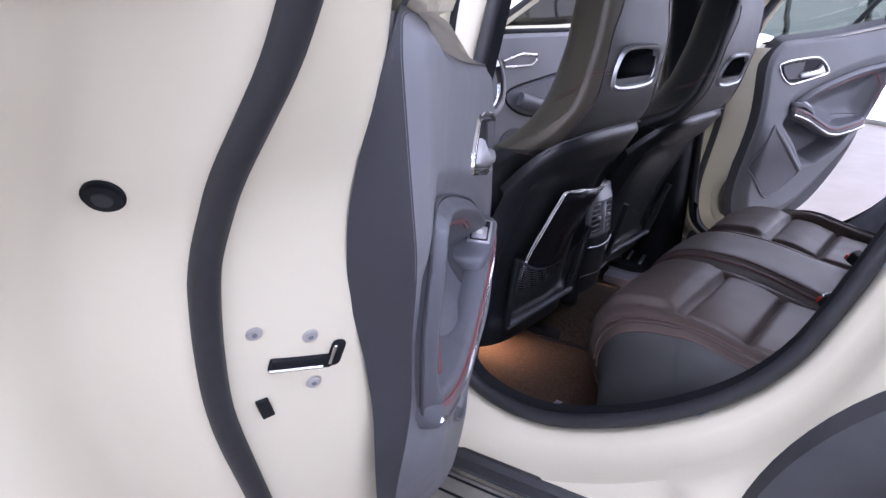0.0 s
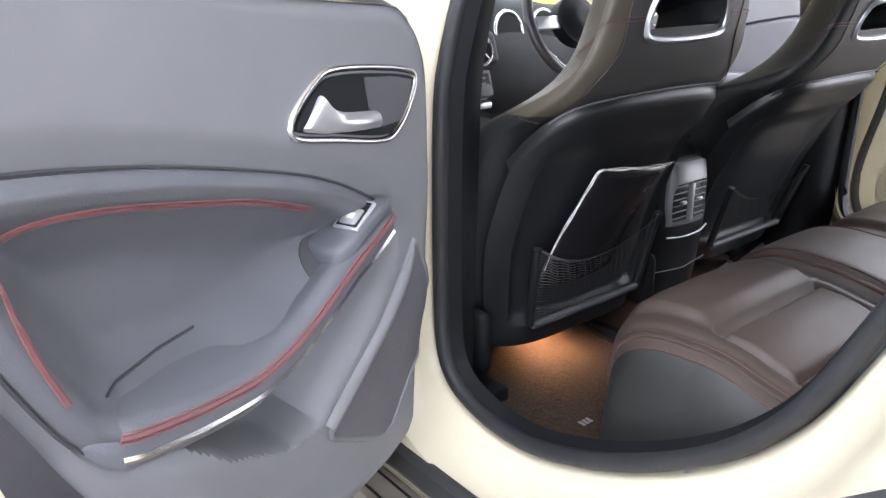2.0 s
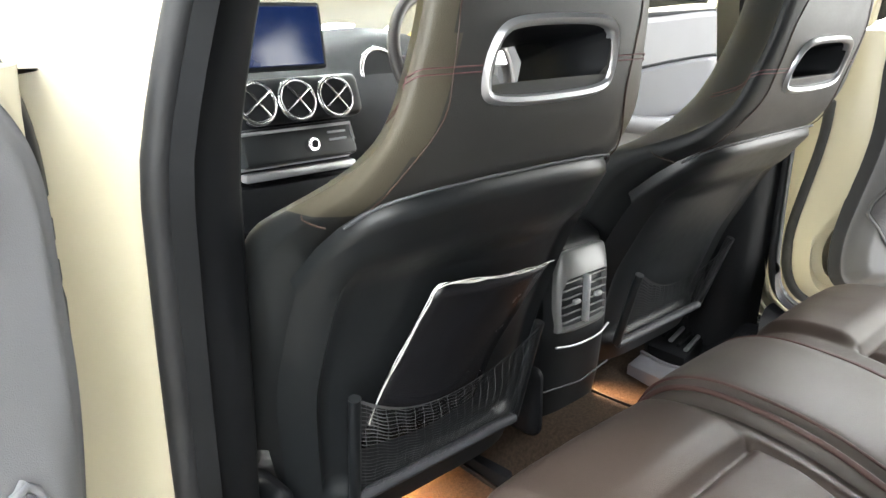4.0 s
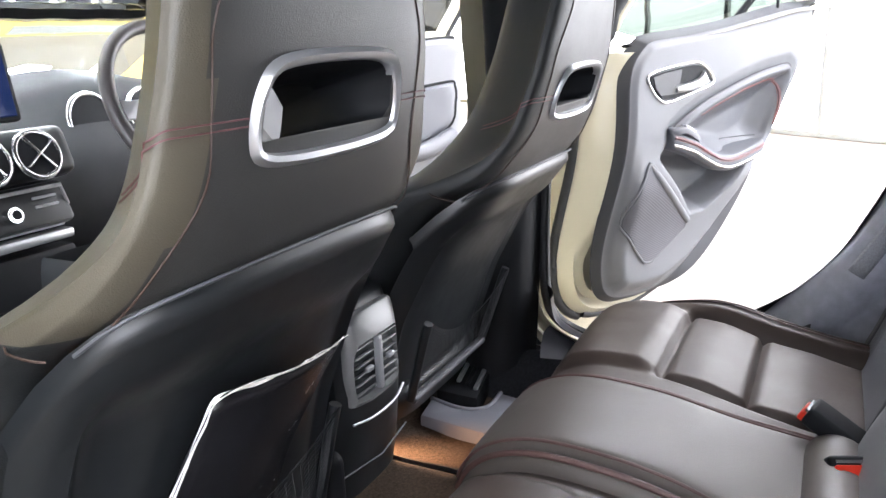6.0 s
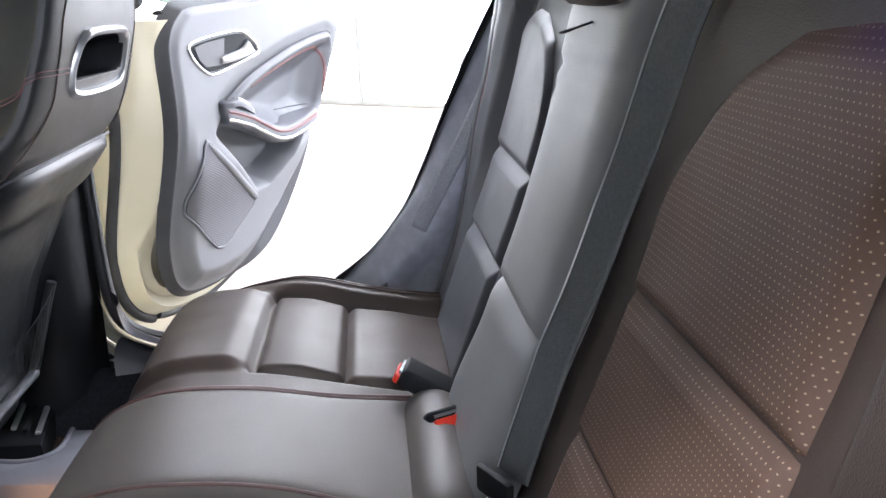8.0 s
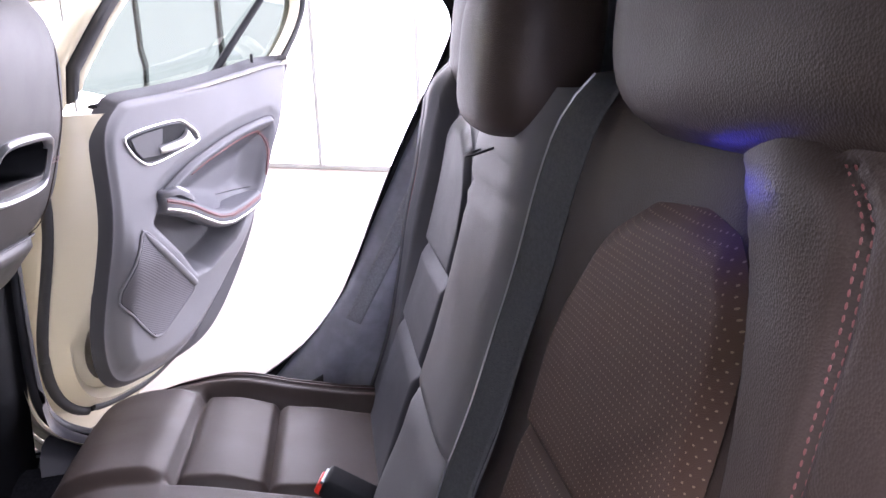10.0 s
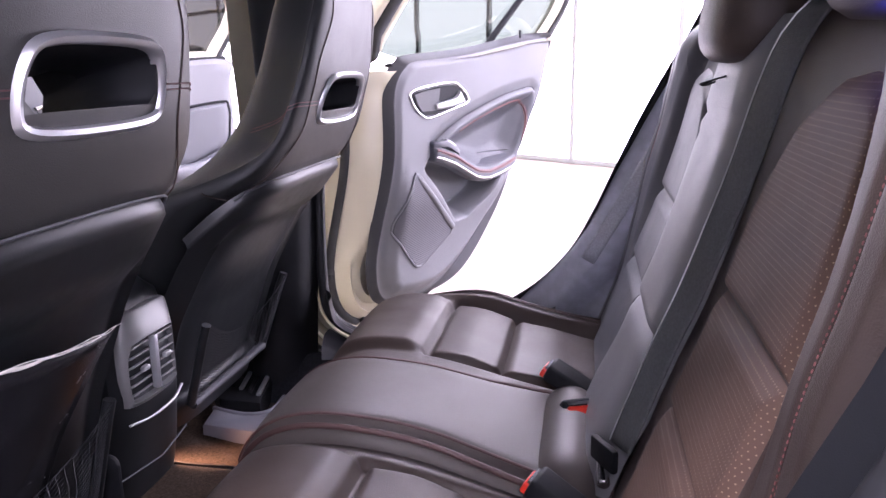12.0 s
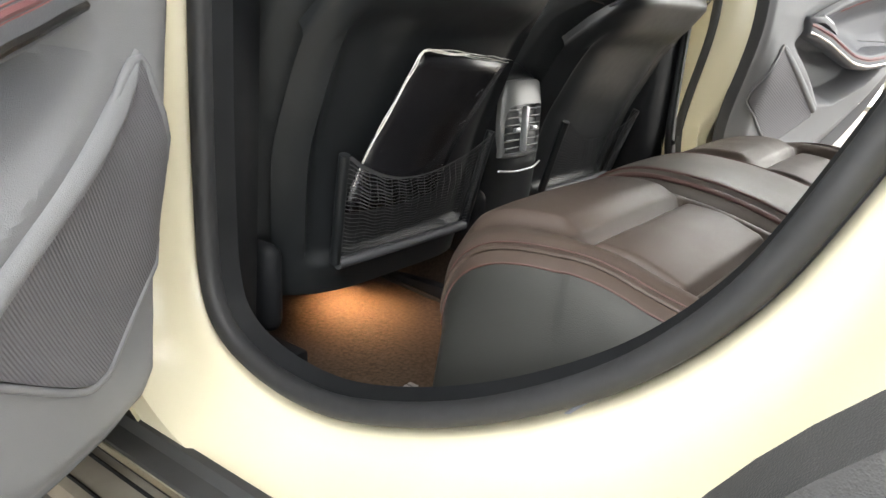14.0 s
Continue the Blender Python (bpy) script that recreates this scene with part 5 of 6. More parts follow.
def buckle(loc, rz, rx, label):
    b = thing("belt_buckle", label, "belt buckle", Matrix.Translation(loc) @ Matrix.Rotation(radians(rz), 4, "Z") @ Matrix.Rotation(radians(rx), 4, "X"), group="rear belt buckles")
    part("case", box_mesh("case", 0.045, 0.028, 0.075, 0.006, 3, (0, 0, -0.038)), "black", b)
    part("button", box_mesh("button", 0.036, 0.014, 0.010, 0.003, 2, (0, 0.006, 0.001)), "red", b, "bright red release button")
    part("slot", box_mesh("slot", 0.032, 0.004, 0.004, 0, 1, (0, -0.005, 0.001)), "chrome", b)
    return b


buckle((0.155, -0.148, 0.610), -14, -62, "black belt buckle with a red button beside the middle seat")
buckle((0.040, -0.196, 0.600), 112, -48, "black belt buckle with a red button standing in the seat gap")
buckle((-0.150, -0.145, 0.592), -18, -62, "black belt buckle with a red button on the outer seat")

# ---------------------------------------------------------------- front seats (built round a pivot at the foot of the backrest)
YB = [(-0.06, 0.02), (0.08, -0.012), (0.25, -0.045), (0.37, -0.092), (0.45, -0.135), (0.52, -0.178), (0.60, -0.212), (0.70, -0.232), (0.80, -0.238), (0.86, -0.230), (0.915, -0.19)]
WB = [(-0.06, 0.20), (0.08, 0.235), (0.20, 0.255), (0.36, 0.268), (0.44, 0.264), (0.50, 0.250), (0.55, 0.222), (0.60, 0.202), (0.66, 0.188), (0.74, 0.174), (0.80, 0.156), (0.86, 0.122), (0.90, 0.078), (0.915, 0.03)]
TB = [(-0.06, 0.15), (0.2, 0.17), (0.42, 0.17), (0.55, 0.15), (0.65, 0.14), (0.80, 0.13), (0.88, 0.10), (0.915, 0.03)]


def apply_boolean(ob, cutter):
    md = ob.modifiers.new("cut", "BOOLEAN")
    md.operation, md.object, md.solver = "DIFFERENCE", cutter, "EXACT"
    dg = bpy.context.evaluated_depsgraph_get()
    me = bpy.data.meshes.new_from_object(ob.evaluated_get(dg))
    ob.modifiers.clear()
    old = ob.data
    ob.data = me
    bpy.data.meshes.remove(old)
    bpy.data.objects.remove(cutter)


def widest(z, t):
    """How deep behind the back face a seat is widest, and how fast it narrows towards its front: the head part tapers."""
    k = sstep(0.46, 0.58, z)
    return t * 0.5 + (0.022 - t * 0.5) * k, 0.8 + 2.6 * k


def front_seat(m, label):
    seat = thing("front_seat", label, "car seat", m, group="front seats")
    # upholstered body
    rows = []
    for z in list(np.linspace(0.03, 0.80, 60)) + list(np.linspace(0.81, 0.915, 14)):
        w, t, yb = soft_table(WB, z), soft_table(TB, z), soft_table(YB, z)
        row = []
        for j in range(48):
            a = j * math.tau / 48
            c, sn = math.cos(a), math.sin(a)
            ex = math.copysign(abs(c) ** 0.5, c) * w
            tw, pw = widest(z, t)
            ey = tw - (abs(sn) ** 0.62) * tw if sn < 0 else tw + sn ** pw * (t - tw)
            wing = 0.05 * (abs(ex) / max(w, 0.01)) ** 4 * sstep(0.05, 0.2, z) * sstep(0.6, 0.45, z)
            back = 0.045 * sstep(0.535, 0.44, z) * sstep(0.2, -0.4, sn)
            row.append((ex, yb + ey + back + (wing if sn > -0.2 else wing * 0.4), z))
        rows.append(row)
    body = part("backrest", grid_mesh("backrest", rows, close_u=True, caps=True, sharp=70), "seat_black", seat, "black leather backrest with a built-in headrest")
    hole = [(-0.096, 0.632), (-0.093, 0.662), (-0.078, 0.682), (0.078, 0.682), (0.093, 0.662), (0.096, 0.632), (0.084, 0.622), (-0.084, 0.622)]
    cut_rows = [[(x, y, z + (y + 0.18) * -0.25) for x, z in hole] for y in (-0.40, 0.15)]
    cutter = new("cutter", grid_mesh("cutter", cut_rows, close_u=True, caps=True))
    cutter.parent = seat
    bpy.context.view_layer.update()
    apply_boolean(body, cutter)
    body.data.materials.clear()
    for key in ("seat_black", "seat_shade", "black", "seat_lit"):
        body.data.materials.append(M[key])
    # Painted light: lower part gets the shaded leather, head sides the lit one.
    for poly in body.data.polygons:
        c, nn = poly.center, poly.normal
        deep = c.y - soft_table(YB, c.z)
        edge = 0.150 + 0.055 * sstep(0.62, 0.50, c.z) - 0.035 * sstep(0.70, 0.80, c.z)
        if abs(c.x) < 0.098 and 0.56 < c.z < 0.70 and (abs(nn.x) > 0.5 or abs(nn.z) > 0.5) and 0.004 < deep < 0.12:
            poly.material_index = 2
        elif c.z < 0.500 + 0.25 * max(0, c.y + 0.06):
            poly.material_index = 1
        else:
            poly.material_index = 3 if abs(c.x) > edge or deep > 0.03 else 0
    # bright frame round the opening
    line = [(p.x, p.y) for p in spline([(x, z, 0) for x, z in ((-0.103, 0.634), (-0.098, 0.668), (-0.076, 0.687), (0.0, 0.691), (0.076, 0.687), (0.098, 0.668), (0.103, 0.634), (0.086, 0.618), (0.0, 0.614), (-0.086, 0.618))], 5, True)]

    def yb_at(x, z):
        return soft_table(YB, z) + 0.02 * (abs(x) / 0.15) ** 4

    fr = [[(x, yb_at(x, z) + n, z) for x, z in offset2d(line, o)] for o, n in ((0.009 , 0.004), (0.0085, -0.005), (0.004, -0.010), (-0.001, -0.008), (-0.003, -0.002), (-0.003, 0.004))]
    part("grip_frame", grid_mesh("grip_frame", fr, close_u=True, sharp=60), "silver", seat, "satin silver frame of the headrest opening")

    def surf_y(x, z):
        w, t = soft_table(WB, z), soft_table(TB, z)
        c = min(1, (abs(x) / w) ** 2)
        sn = math.sqrt(max(0, 1 - c * c))
        return soft_table(YB, z) + widest(z, t)[0] * (1 - sn ** 0.62) + 0.045 * sstep(0.535, 0.44, z)

    lin = [[(x, yb_at(x, z) + n, z + (n - 0.003) * -0.25) for x, z in offset2d(line, -0.0025)] for n in (0.003, 0.04, 0.09)]
    part("opening_liner", grid_mesh("opening_liner", lin, close_u=True, sharp=60), "black", seat, "black inside of the opening")
    def skin(a, z):
        w, t = soft_table(WB, z), soft_table(TB, z)
        tw, pw = widest(z, t)
        c, sn = math.cos(a), math.sin(a)
        ey = tw - abs(sn) ** 0.62 * tw if sn < 0 else tw + sn ** pw * (t - tw)
        return (abs(c) ** 0.5 * (w + 0.0008), soft_table(YB, z) + ey - (0.0008 if sn < 0 else -0.0004), z)

    for xs_ in (-1, 1):
        for dz in (-0.003, 0.003):
            ln = [(xs_ * x, surf_y(x, 0.648 + dz) - 0.0008, 0.648 + dz) for x in np.linspace(0.113, 0.165, 10)]
            ln += [(xs_ * q[0], q[1], q[2]) for q in (skin(-0.55 + 1.5 * v, 0.648 + dz - 0.055 * v * v) for v in np.linspace(0.08, 1, 22))]
            part("red_seam", tube_mesh("red_seam", ln, 0.0008, 5), "strip", seat, "red cross seam")
        ln = [(xs_ * q[0], q[1], q[2]) for q in (skin(-0.35 + 1.2 * v, 0.492 + 0.012 * v) for v in np.linspace(0, 1, 16))]
        part("seam", tube_mesh("seam", ln, 0.0010, 5), "seam_dark", seat)
    # seams on the upper back
    for xs_, in ((1,), (-1,)):
        zz = [(0.150 + 0.055 * sstep(0.62, 0.50, z) - 0.035 * sstep(0.70, 0.80, z), z) for z in np.linspace(0.50, 0.82, 26)]
        part("seam", tube_mesh("seam", [(xs_ * x, surf_y(x, z) - 0.0005, z) for x, z in zz], 0.0010, 5), "seam_dark", seat)
    # hard back shell
    xs = np.linspace(-1, 1, 41)
    rows = []
    for v in np.linspace(0, 1, 50):
        row = []
        for q in xs:
            ztop = 0.527 - 0.022 * abs(q) ** 3.2 - 0.085 * abs(q) ** 12
            z = 0.03 + (ztop - 0.03) * v
            w = 0.248 * (0.86 + 0.14 * sstep(-0.02, 0.3, z))
            x = q * w
            y = soft_table(YB, z) - 0.016 + 0.060 * abs(q) ** 5
            inner = sstep(0.86, 0.78, abs(q)) * sstep(0.075, 0.10, z) * sstep(0.455, 0.40, z)
            y += 0.020 * inner
            y += 0.018 * sstep(0.95, 1.0, v) ** 2
            row.append((x, y, z))
        rows.append(row)
    part("back_shell", grid_mesh("back_shell", rows, sharp=50), "shell", seat, "black hard plastic back shell")
    top = [(p[0], p[1] - 0.003, p[2]) for p in rows[-1]]
    part("shell_edge", tube_mesh("shell_edge", [(p[0], p[1] - 0.006, p[2] + 0.001) for p in top[2:-2]], 0.0020, 6), "grey_dark", seat)
    # net pocket: frame and cords
    pocket_bar = [(x, soft_table(YB, 0.085) - 0.022, 0.082 + 0.004 * abs(x)) for x in np.linspace(-0.155, 0.155, 9)]
    part("pocket_bar", tube_mesh("pocket_bar", pocket_bar, 0.009, 8), "grey_dark", seat, "dark grey lower bar of the net pocket")
    for sx in (-1, 1):
        part("pocket_side", tube_mesh("pocket_side", [(sx * (0.158 + 0.017 * k), soft_table(YB, 0.085 + 0.165 * k) - 0.020, 0.085 + 0.165 * k) for k in np.linspace(0, 1, 7)], 0.0085, 8), "shell", seat)
    return seat


seat_near = front_seat(pose(-0.318, 0.47, 0.40), "black leather front passenger seat with a net pocket and booklet")


def net_pocket(parent):
    """Cords of the elastic net, one mesh: too many and too thin to count."""
    verts, faces = [], []

    def cord(pts, r):
        n0 = len(verts)
        for p in pts:
            verts.extend([(p[0] - r, p[1], p[2]), (p[0], p[1] - r, p[2] + r), (p[0] + r, p[1], p[2])])
        for i in range(len(pts) - 1):
            for k in range(3):
                faces.append((n0 + i * 3 + k, n0 + i * 3 + (k + 1) % 3, n0 + i * 3 + 3 + (k + 1) % 3, n0 + i * 3 + 3 + k))

    def edge_z(q):
        return 0.245 - 0.044 * (1 - q * q) * (1 - 0.35 * q)

    def at(q, v):
        z = 0.092 + (edge_z(q) - 0.092) * v
        x = q * (0.155 + 0.014 * v)
        return (x, soft_table(YB, z) - 0.026 - 0.020 * (1 - q ** 4) * math.sin(0.25 + v * 2.4), z)

    for k in range(24):
        v = (k + 0.5) / 24.0
        cord([at(q, v + 0.012 * math.sin(q * 24 + 0.25 * k)) for q in np.linspace(-1, 1, 64)], 0.0011)
    for k in range(22):
        q = -1 + 2 * (k + 0.5) / 22
        cord([at(max(-1, min(1, q + 0.006 * math.sin(v * 16 + k))), v) for v in np.linspace(0, 1, 22)], 0.0004)
    cord([at(q, 1.0) for q in np.linspace(-1, 1, 40)], 0.0034)
    me = mesh_from("net", verts, faces, 80)
    return part("net", me, "net", parent, "black elastic net")


net_pocket(seat_near)
# cushion and base of the front seats
cs = [[(0.25 * math.copysign(abs(math.cos(t)) ** 0.5, math.cos(t)), y, zc + hz * math.copysign(abs(math.sin(t)) ** 0.6, math.sin(t))) for t in np.linspace(0, math.tau, 33)[:-1]]
      for y, zc, hz in ((0.06, 0.11, 0.05), (0.10, 0.115, 0.075), (0.25, 0.12, 0.08), (0.45, 0.125, 0.08), (0.50, 0.12, 0.05))]
part("seat_cushion", grid_mesh("seat_cushion", cs, close_u=True, caps=True, sharp=70), "seat_black", seat_near)
for sx in (-1, 1):
    part("rail", box_mesh("rail", 0.045, 0.48, 0.035, 0.006, 2, (sx * 0.20, 0.24, -0.075)), "black", seat_near, "black seat rail")
    part("recliner_cover", box_mesh("recliner_cover", 0.035, 0.15, 0.13, 0.02, 4, (sx * 0.248, 0.06, 0.06)), "black", seat_near, "rounded black hinge cover")
part("base_frame", box_mesh("base_frame", 0.40, 0.40, 0.03, 0.01, 2, (0, 0.30, 0.045)), "black", seat_near)
seat_far = copy_thing(seat_near, pose(0.368, 0.54, 0.394, 7.0))
# The far seat's sides lie in shade: dark leather replaces the lit copy.
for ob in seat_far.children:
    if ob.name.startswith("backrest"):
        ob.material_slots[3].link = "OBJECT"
        ob.material_slots[3].material = M["seat_shade"]
tagged(seat_far, "black leather driver seat leaning further back, with a net pocket")

# booklet in the net of the near seat
book = thing("booklet", "black booklet with white pages stuck in the net pocket", "booklet", pose(-0.318, 0.47, 0.40))
cov = []
for q in np.linspace(0, 1, 10):
    cov.append([(-0.155 + 0.075 * v + 0.21 * q, soft_table(YB, 0.16 + 0.23 * v) - 0.012 - 0.016 * math.sin(q * 3.1), 0.16 + 0.228 * v - 0.02 * q * v) for v in np.linspace(0, 1, 12)])
bk = part("cover", grid_mesh("cover", cov, sharp=60), "folder", book)
so = bk.modifiers.new("thick", "SOLIDIFY")
so.thickness = 0.003
wob = random.Random(5)
for k in range(4):
    left = [(p[0] - 0.003 * k + wob.uniform(-0.0016, 0.0016), p[1] - 0.004 - 0.003 * k, p[2]) for p in cov[0]]
    topl = [(c[-1][0], c[-1][1] - 0.004 - 0.002 * k + wob.uniform(-0.002, 0.001), c[-1][2] + 0.0016 * k + wob.uniform(-0.0012, 0.0012)) for c in cov]
    ln = spline(left[4 - min(k, 2):] + topl[1:10 - 2 * (k % 3)], 3)
    bend = 3 * len(left[4 - min(k, 2):])
    part("page_edge", tube_mesh("page_edge", ln, [0.0003 + (0.0014 if k == 1 else 0.0007) * math.exp(-((i - bend + 4 * k) / 9.0) ** 2) + 0.0004 * wob.random() for i in range(len(ln))], 5), "paper" if k != 2 else "chrome", book, "creased pale page edges")

mark = thing("mat_mark", "small pale woven mark on the floor mat", "mark")
for k in range(3):
    part("bar", box_mesh("bar", 0.007, 0.016, 0.0015, 0.0004, 1), "grey", mark, "", pose(-0.455 + 0.010 * k, 0.315, floor_z(-0.445, 0.317) + 0.0115))

# ---------------------------------------------------------------- console end with air vents
con = thing("centre_console", "black console end with silver-framed rear air vents", "console")
rows = []
for z, w, y in ((0.40, 0.095, 0.475), (0.47, 0.095, 0.462), (0.55, 0.092, 0.452), (0.60, 0.09, 0.448), (0.68, 0.086, 0.455), (0.725, 0.082, 0.468), (0.748, 0.075, 0.50), (0.752, 0.07, 0.56)):
    rows.append([(0.035 + w * c, y + 0.02 * abs(c) ** 4, z) for c in np.linspace(-1, 1, 13)] + [(0.035 + w * 0.98, 1.1, z), (0.035 - w * 0.98, 1.1, z)])
part("body", grid_mesh("body", rows, close_u=True, sharp=40), "shell", con)
fr = []
VX = 0.027
vz = [(-0.064, 0.594), (-0.067, 0.665), (-0.062, 0.705), (-0.045, 0.722), (0.045, 0.722), (0.062, 0.705), (0.067, 0.665), (0.064, 0.594), (0.052, 0.585), (-0.052, 0.585)]
vl = [(p.x, p.y) for p in spline([(x, z, 0) for x, z in vz], 4, True)]
vent_y = lambda x, z: 0.437 + 0.45 * max(0, z - 0.675) ** 1.3 + 0.016 * (abs(x) / 0.07) ** 4
inner_v = [(x * 0.93, 0.590 + (z - 0.585) * 0.66) for x, z in vl]
rows = [[(VX + x, vent_y(x, z) + n, z) for x, z in ol] for ol, n in ((offset2d(vl, 0.002), 0.010), (offset2d(vl, 0.002), 0.003), (vl, 0.0), (inner_v, -0.001), (inner_v, 0.012))]
part("vent_frame", grid_mesh("vent_frame", rows, close_u=True, sharp=50), "vent_grey", con, "grey vent surround")
part("vent_back", box_mesh("vent_back", 0.124, 0.006, 0.090, 0.002, 2, (VX, 0.462, 0.635)), "black", con)
for side in (-1, 1):
    for k in range(6):
        me = box_mesh("slat", 0.050, 0.011, 0.0024, 0.0008, 1)
        part("slat", me, "vent_grey", con, "", Matrix.Translation((VX + side * 0.0315, 0.4485, 0.599 + k * 0.0142)) @ Matrix.Rotation(radians(-22), 4, "X"))
    part("slider", box_mesh("slider", 0.016, 0.008, 0.008, 0.002), "silver", con, "silver slider", Matrix.Translation((VX + side * 0.030, 0.440, 0.635)))
part("vent_bar", box_mesh("vent_bar", 0.010, 0.012, 0.086, 0.003, 2, (VX, 0.442, 0.634)), "silver", con, "silver bar between the vents")
part("tray_handle", tube_mesh("tray_handle", spline([(-0.045, 0.447, 0.560), (0.0, 0.438, 0.556), (0.06, 0.438, 0.557), (0.106, 0.449, 0.562)], 5), 0.0022, 8), "silver", con, "thin silver tray handle")
part("tray_edge", tube_mesh("tray_edge", [(0.035 - 0.095, 0.462, 0.476), (0.035, 0.452, 0.470), (0.035 + 0.095, 0.462, 0.476)], 0.0016, 6), "grey_dark", con)

# seat rail end and the pale step plate on the far side of the tunnel
def slab(name, outline, z0, z1, soft=0.004):
    """An upright-sided plate with an outline in plan and softened top edges."""
    rows = [[(x, y, z) for x, y in offset2d(outline, o)] for o, z in ((0, z0), (0, z1 - soft), (-soft * 0.35, z1 - soft * 0.3), (-soft, z1))]
    return grid_mesh(name, rows, close_u=True, caps=True, sharp=35)


rail = thing("seat_rail_end", "black and bright seat rail end on the carpet", "seat rail")
part("rail_block", slab("rail_block", [(0.462, 0.482), (0.602, 0.512), (0.625, 0.612), (0.52, 0.62), (0.468, 0.580)], 0.305, 0.362), "black", rail)
for k in range(4):
    part("rail_bar", box_mesh("rail_bar", 0.105, 0.010, 0.008, 0.002, 1), "black" if k % 2 else "silver", rail, "", Matrix.Translation((0.548 + 0.008 * k, 0.512 + 0.024 * k, 0.364 + 0.002 * k)) @ Matrix.Rotation(radians(12), 4, "Z"))
plate = thing("floor_cover", "pale grey plastic cover plate on the far footwell", "cover")
line = [(0.456, 0.588), (0.440, 0.530), (0.440, 0.492), (0.455, 0.466), (0.480, 0.456), (0.537, 0.458), (0.530, 0.40), (0.520, 0.356), (0.44, 0.352), (0.358, 0.350), (0.362, 0.44), (0.380, 0.575)]
part("plate", slab("plate", line, 0.305, 0.345, 0.006), "cover", plate)
part("raised_edge", tube_mesh("raised_edge", spline([(x, y, 0.345) for x, y in line[:6]], 5), 0.005, 8), "cover", plate)

# ---------------------------------------------------------------- dashboard
dash = thing("dashboard", "black dashboard with round silver air vents and a screen", "dashboard")
prof = [(1.50, 0.33), (1.46, 0.44), (1.38, 0.58), (1.28, 0.70), (1.25, 0.80), (1.28, 0.90), (1.36, 0.965), (1.44, 1.01), (1.60, 1.02), (1.80, 0.995)]
pl = spline([(y, z, 0) for y, z in prof], 4)
rows = [[(x, p.x + 0.05 * (x / 0.7) ** 2, p.y + 0.045 * bump_line(x - 0.40, 0.20) * sstep(0.9, 1.0, p.y)) for p in pl] for x in np.linspace(-0.72, 0.72, 50)]
part("top", grid_mesh("top", rows, sharp=60), "black", dash)
part("console_face", box_mesh("console_face", 0.30, 0.06, 0.10, 0.02, 3), "shell", dash, "dark grey vent panel", Matrix.Translation((0.0, 1.245, 0.915)) @ Matrix.Rotation(radians(-18), 4, "X"))
for x in (-0.145, -0.042, 0.062):
    v = part("round_vent", tube_mesh("round_vent", [(0.044 * math.cos(t), 0.044 * math.sin(t), 0) for t in np.linspace(0, math.tau, 33)[:-1]], 0.0065, 8, True), "chrome", dash, "round air vent with a bright ring and cross", Matrix.Translation((x, 1.203, 0.920)) @ Matrix.Rotation(radians(72), 4, "X"))
    part("disc", cyl_mesh("disc", 0.042, 0.01, 32, 0.001), "black", v)
    for r in (35, 125):
        part("spoke", box_mesh("spoke", 0.08, 0.006, 0.008, 0.002), "chrome", v, "", Matrix.Translation((0, 0, 0.008)) @ Matrix.Rotation(radians(r), 4, "Z"))
part("radio", box_mesh("radio", 0.30, 0.05, 0.085, 0.01, 2), "shell", dash, "grey control panel", Matrix.Translation((-0.03, 1.235, 0.815)) @ Matrix.Rotation(radians(-20), 4, "X"))
part("radio_rim", tube_mesh("radio_rim", [(-0.185, 1.205, 0.855), (0.10, 1.205, 0.855), (0.115, 1.212, 0.815), (0.105, 1.222, 0.775), (-0.185, 1.222, 0.775)], 0.004, 6), "silver", dash)
kn = part("knob", cyl_mesh("knob", 0.015, 0.03, 24, 0.003), "chrome", dash, "round silver knob", Matrix.Translation((-0.012, 1.20, 0.815)) @ Matrix.Rotation(radians(75), 4, "X"))
part("knob_face", cyl_mesh("knob_face", 0.009, 0.034, 20, 0.001), "black", kn)
for k in range(3):
    part("button", box_mesh("button", 0.05, 0.006, 0.005, 0.001, 1), "silver", dash, "", Matrix.Translation((0.062 + 0.006 * k, 1.206 + 0.004 * k, 0.838 - 0.018 * k)))
part("climate_bar", box_mesh("climate_bar", 0.30, 0.03, 0.02, 0.006, 2), "silver", dash, "bright switch bar", Matrix.Translation((-0.03, 1.225, 0.755)))
part("lower_panel", box_mesh("lower_panel", 0.32, 0.05, 0.10, 0.01, 2), "black", dash, "", Matrix.Translation((-0.03, 1.25, 0.68)))
scr = part("screen", box_mesh("screen", 0.235, 0.02, 0.15, 0.008, 2), "black", dash, "upright screen on the dashboard", Matrix.Translation((-0.045, 1.26, 1.055)) @ Matrix.Rotation(radians(-8), 4, "X"))
part("display", box_mesh("display", 0.215, 0.004, 0.13, 0.002, 1, (0, -0.0105, 0)), "screen", scr)
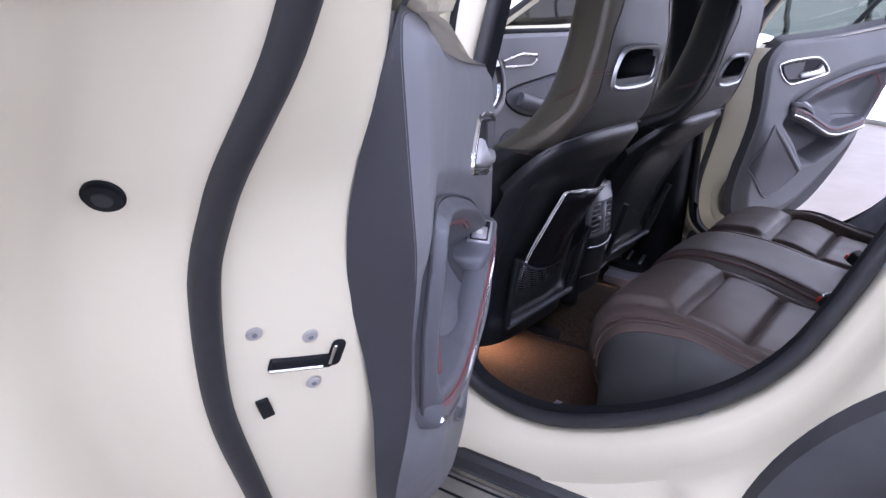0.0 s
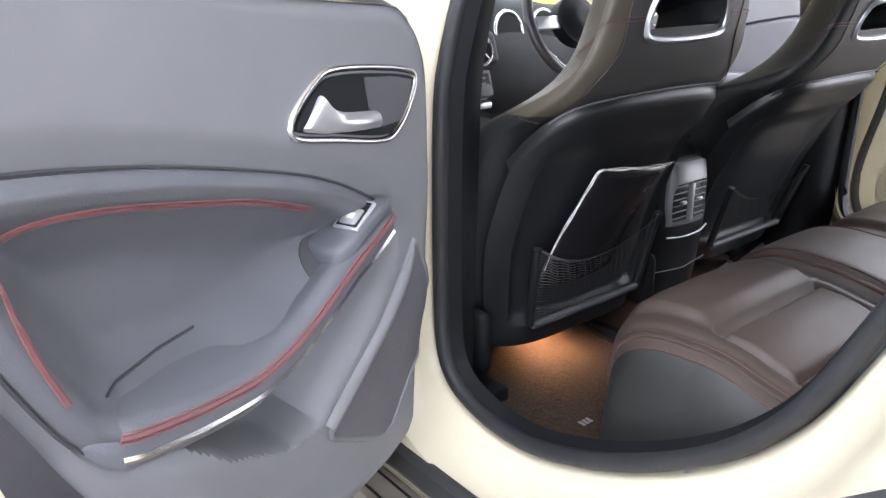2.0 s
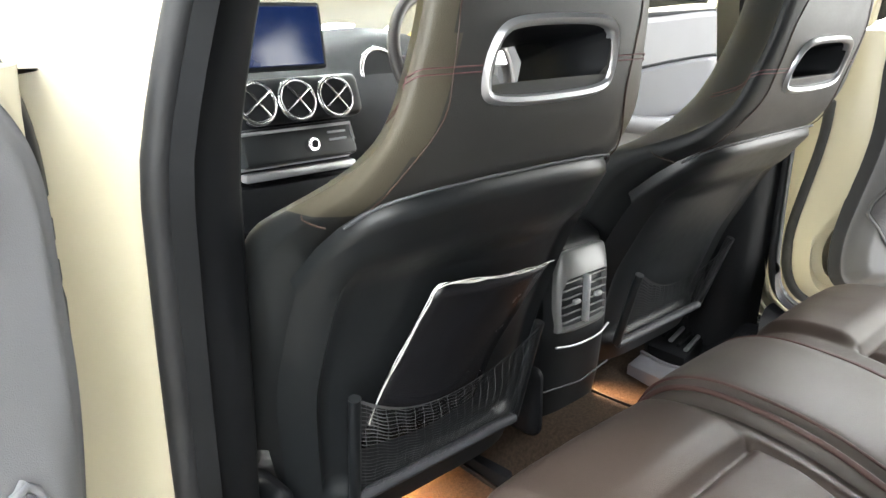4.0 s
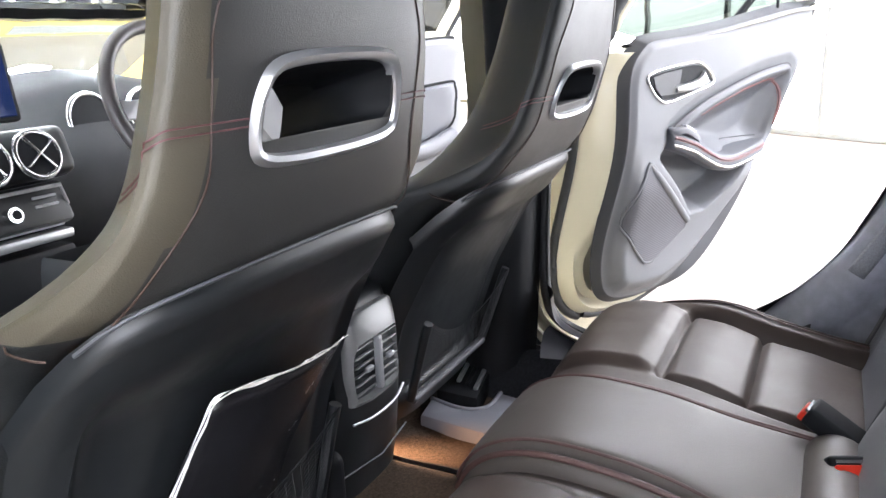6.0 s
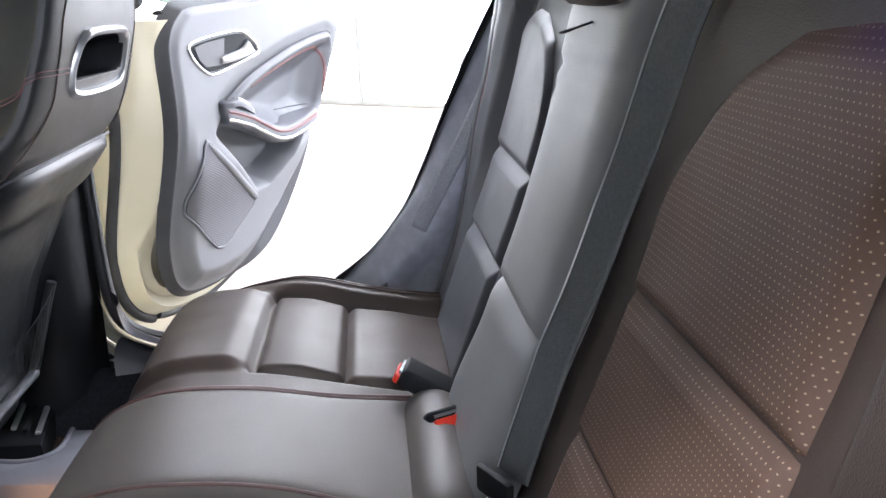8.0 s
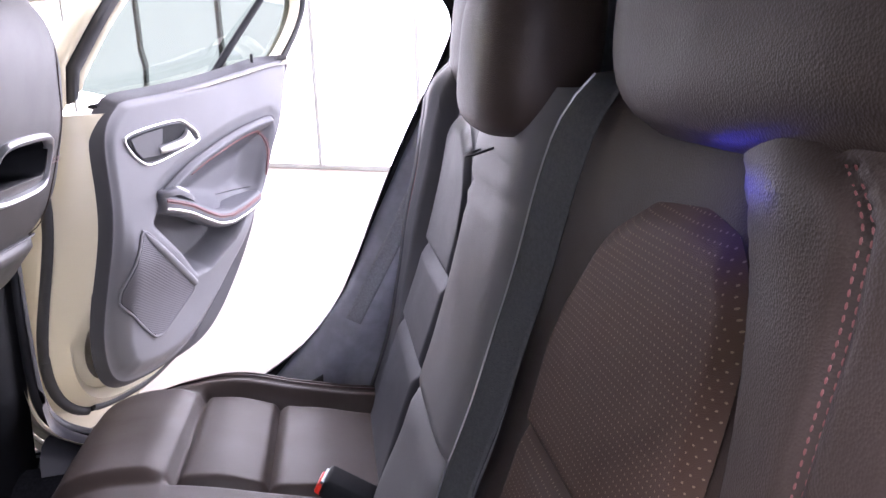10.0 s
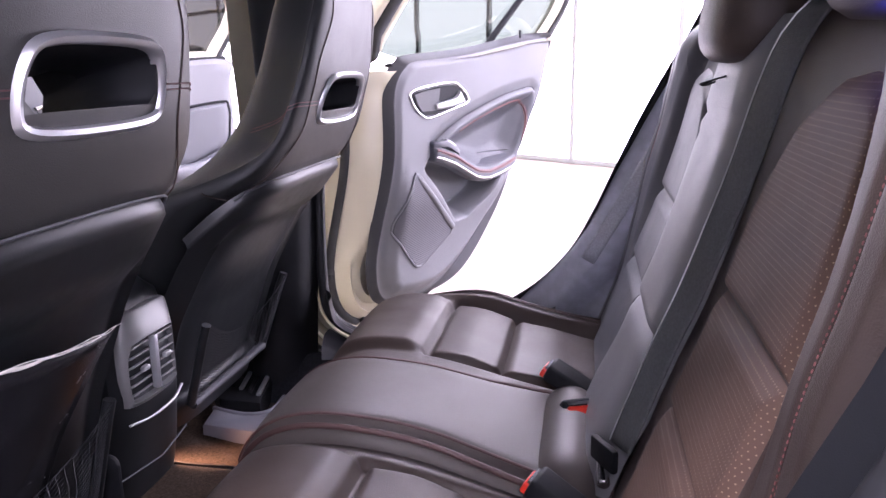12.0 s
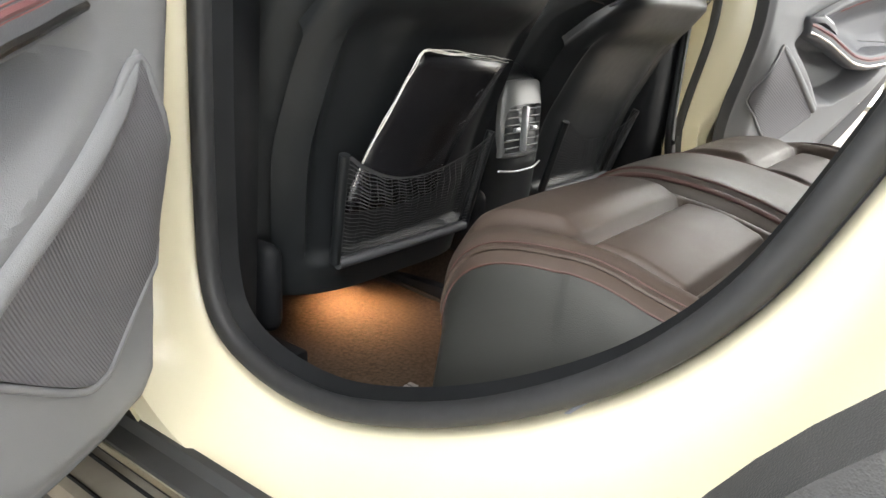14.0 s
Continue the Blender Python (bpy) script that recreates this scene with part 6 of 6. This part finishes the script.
for x in (0.30, 0.46):
    g = part("gauge", tube_mesh("gauge", [(0.058 * math.cos(t), 0.062 * math.sin(t), 0) for t in np.linspace(0, math.tau, 33)[:-1]], 0.006, 8, True), "chrome", dash, "round gauge with a bright ring", Matrix.Translation((x, 1.335, 0.955)) @ Matrix.Rotation(radians(78), 4, "X"))
    part("dial", cyl_mesh("dial", 0.056, 0.006, 32, 0.001), "black", g)

sw = thing("steering_wheel", "leather steering wheel with silver spokes", "steering wheel", Matrix.Translation((0.37, 1.12, 0.985)) @ Matrix.Rotation(radians(65), 4, "X"))
part("rim", tube_mesh("rim", [(0.185 * math.cos(t), 0.185 * math.sin(t), 0) for t in np.linspace(0, math.tau, 49)[:-1]], 0.0155, 12, True), "wheel_leather", sw)
part("inner_ring", tube_mesh("inner_ring", [(0.166 * math.cos(t), 0.166 * math.sin(t), 0.002) for t in np.linspace(-2.6, -0.5, 30)], 0.005, 8), "chrome", sw)
part("hub", poly_plate("hub", [(0.085 * math.cos(t), 0.075 * math.sin(t)) for t in np.linspace(0, math.tau, 33)[:-1]], lambda x, y, k: (x, y, 0.02 + 0.025 * sstep(1, 0.4, k)), lambda x, y: (x, y, -0.02), 60), "black", sw)
for ang in (0, 180, 270):
    part("spoke", box_mesh("spoke", 0.11, 0.04, 0.014, 0.005, 2, (0.12, 0, 0.008)), "silver", sw, "", Matrix.Rotation(radians(ang), 4, "Z"))

# ---------------------------------------------------------------- warm footwell lamp under the near front seat
for key, eye, aim in (("foot", (-0.283, 0.610, 0.415), (-0.290, 0.560, 0.30)), ("foot2", (0.27, 0.61, 0.412), (0.225, 0.50, 0.34))):
    glow = bpy.data.lights.new("footwell_lamp", "SPOT")
    glow.energy, glow.color, glow.spot_size, glow.spot_blend, glow.shadow_soft_size = LIGHTS[key], (1.0, 0.55, 0.27), radians(118), 1.0, 0.02
    new("footwell_lamp", glow).matrix_world = look(eye, aim)

# faint blue ambient lamp under the near headrest
blue = bpy.data.lights.new("ambient_lamp", "POINT")
blue.energy, blue.color, blue.shadow_soft_size = 0.007, (0.08, 0.08, 1.0), 0.006
new("ambient_lamp", blue).matrix_world = pose(-0.405, -0.362, 1.078)
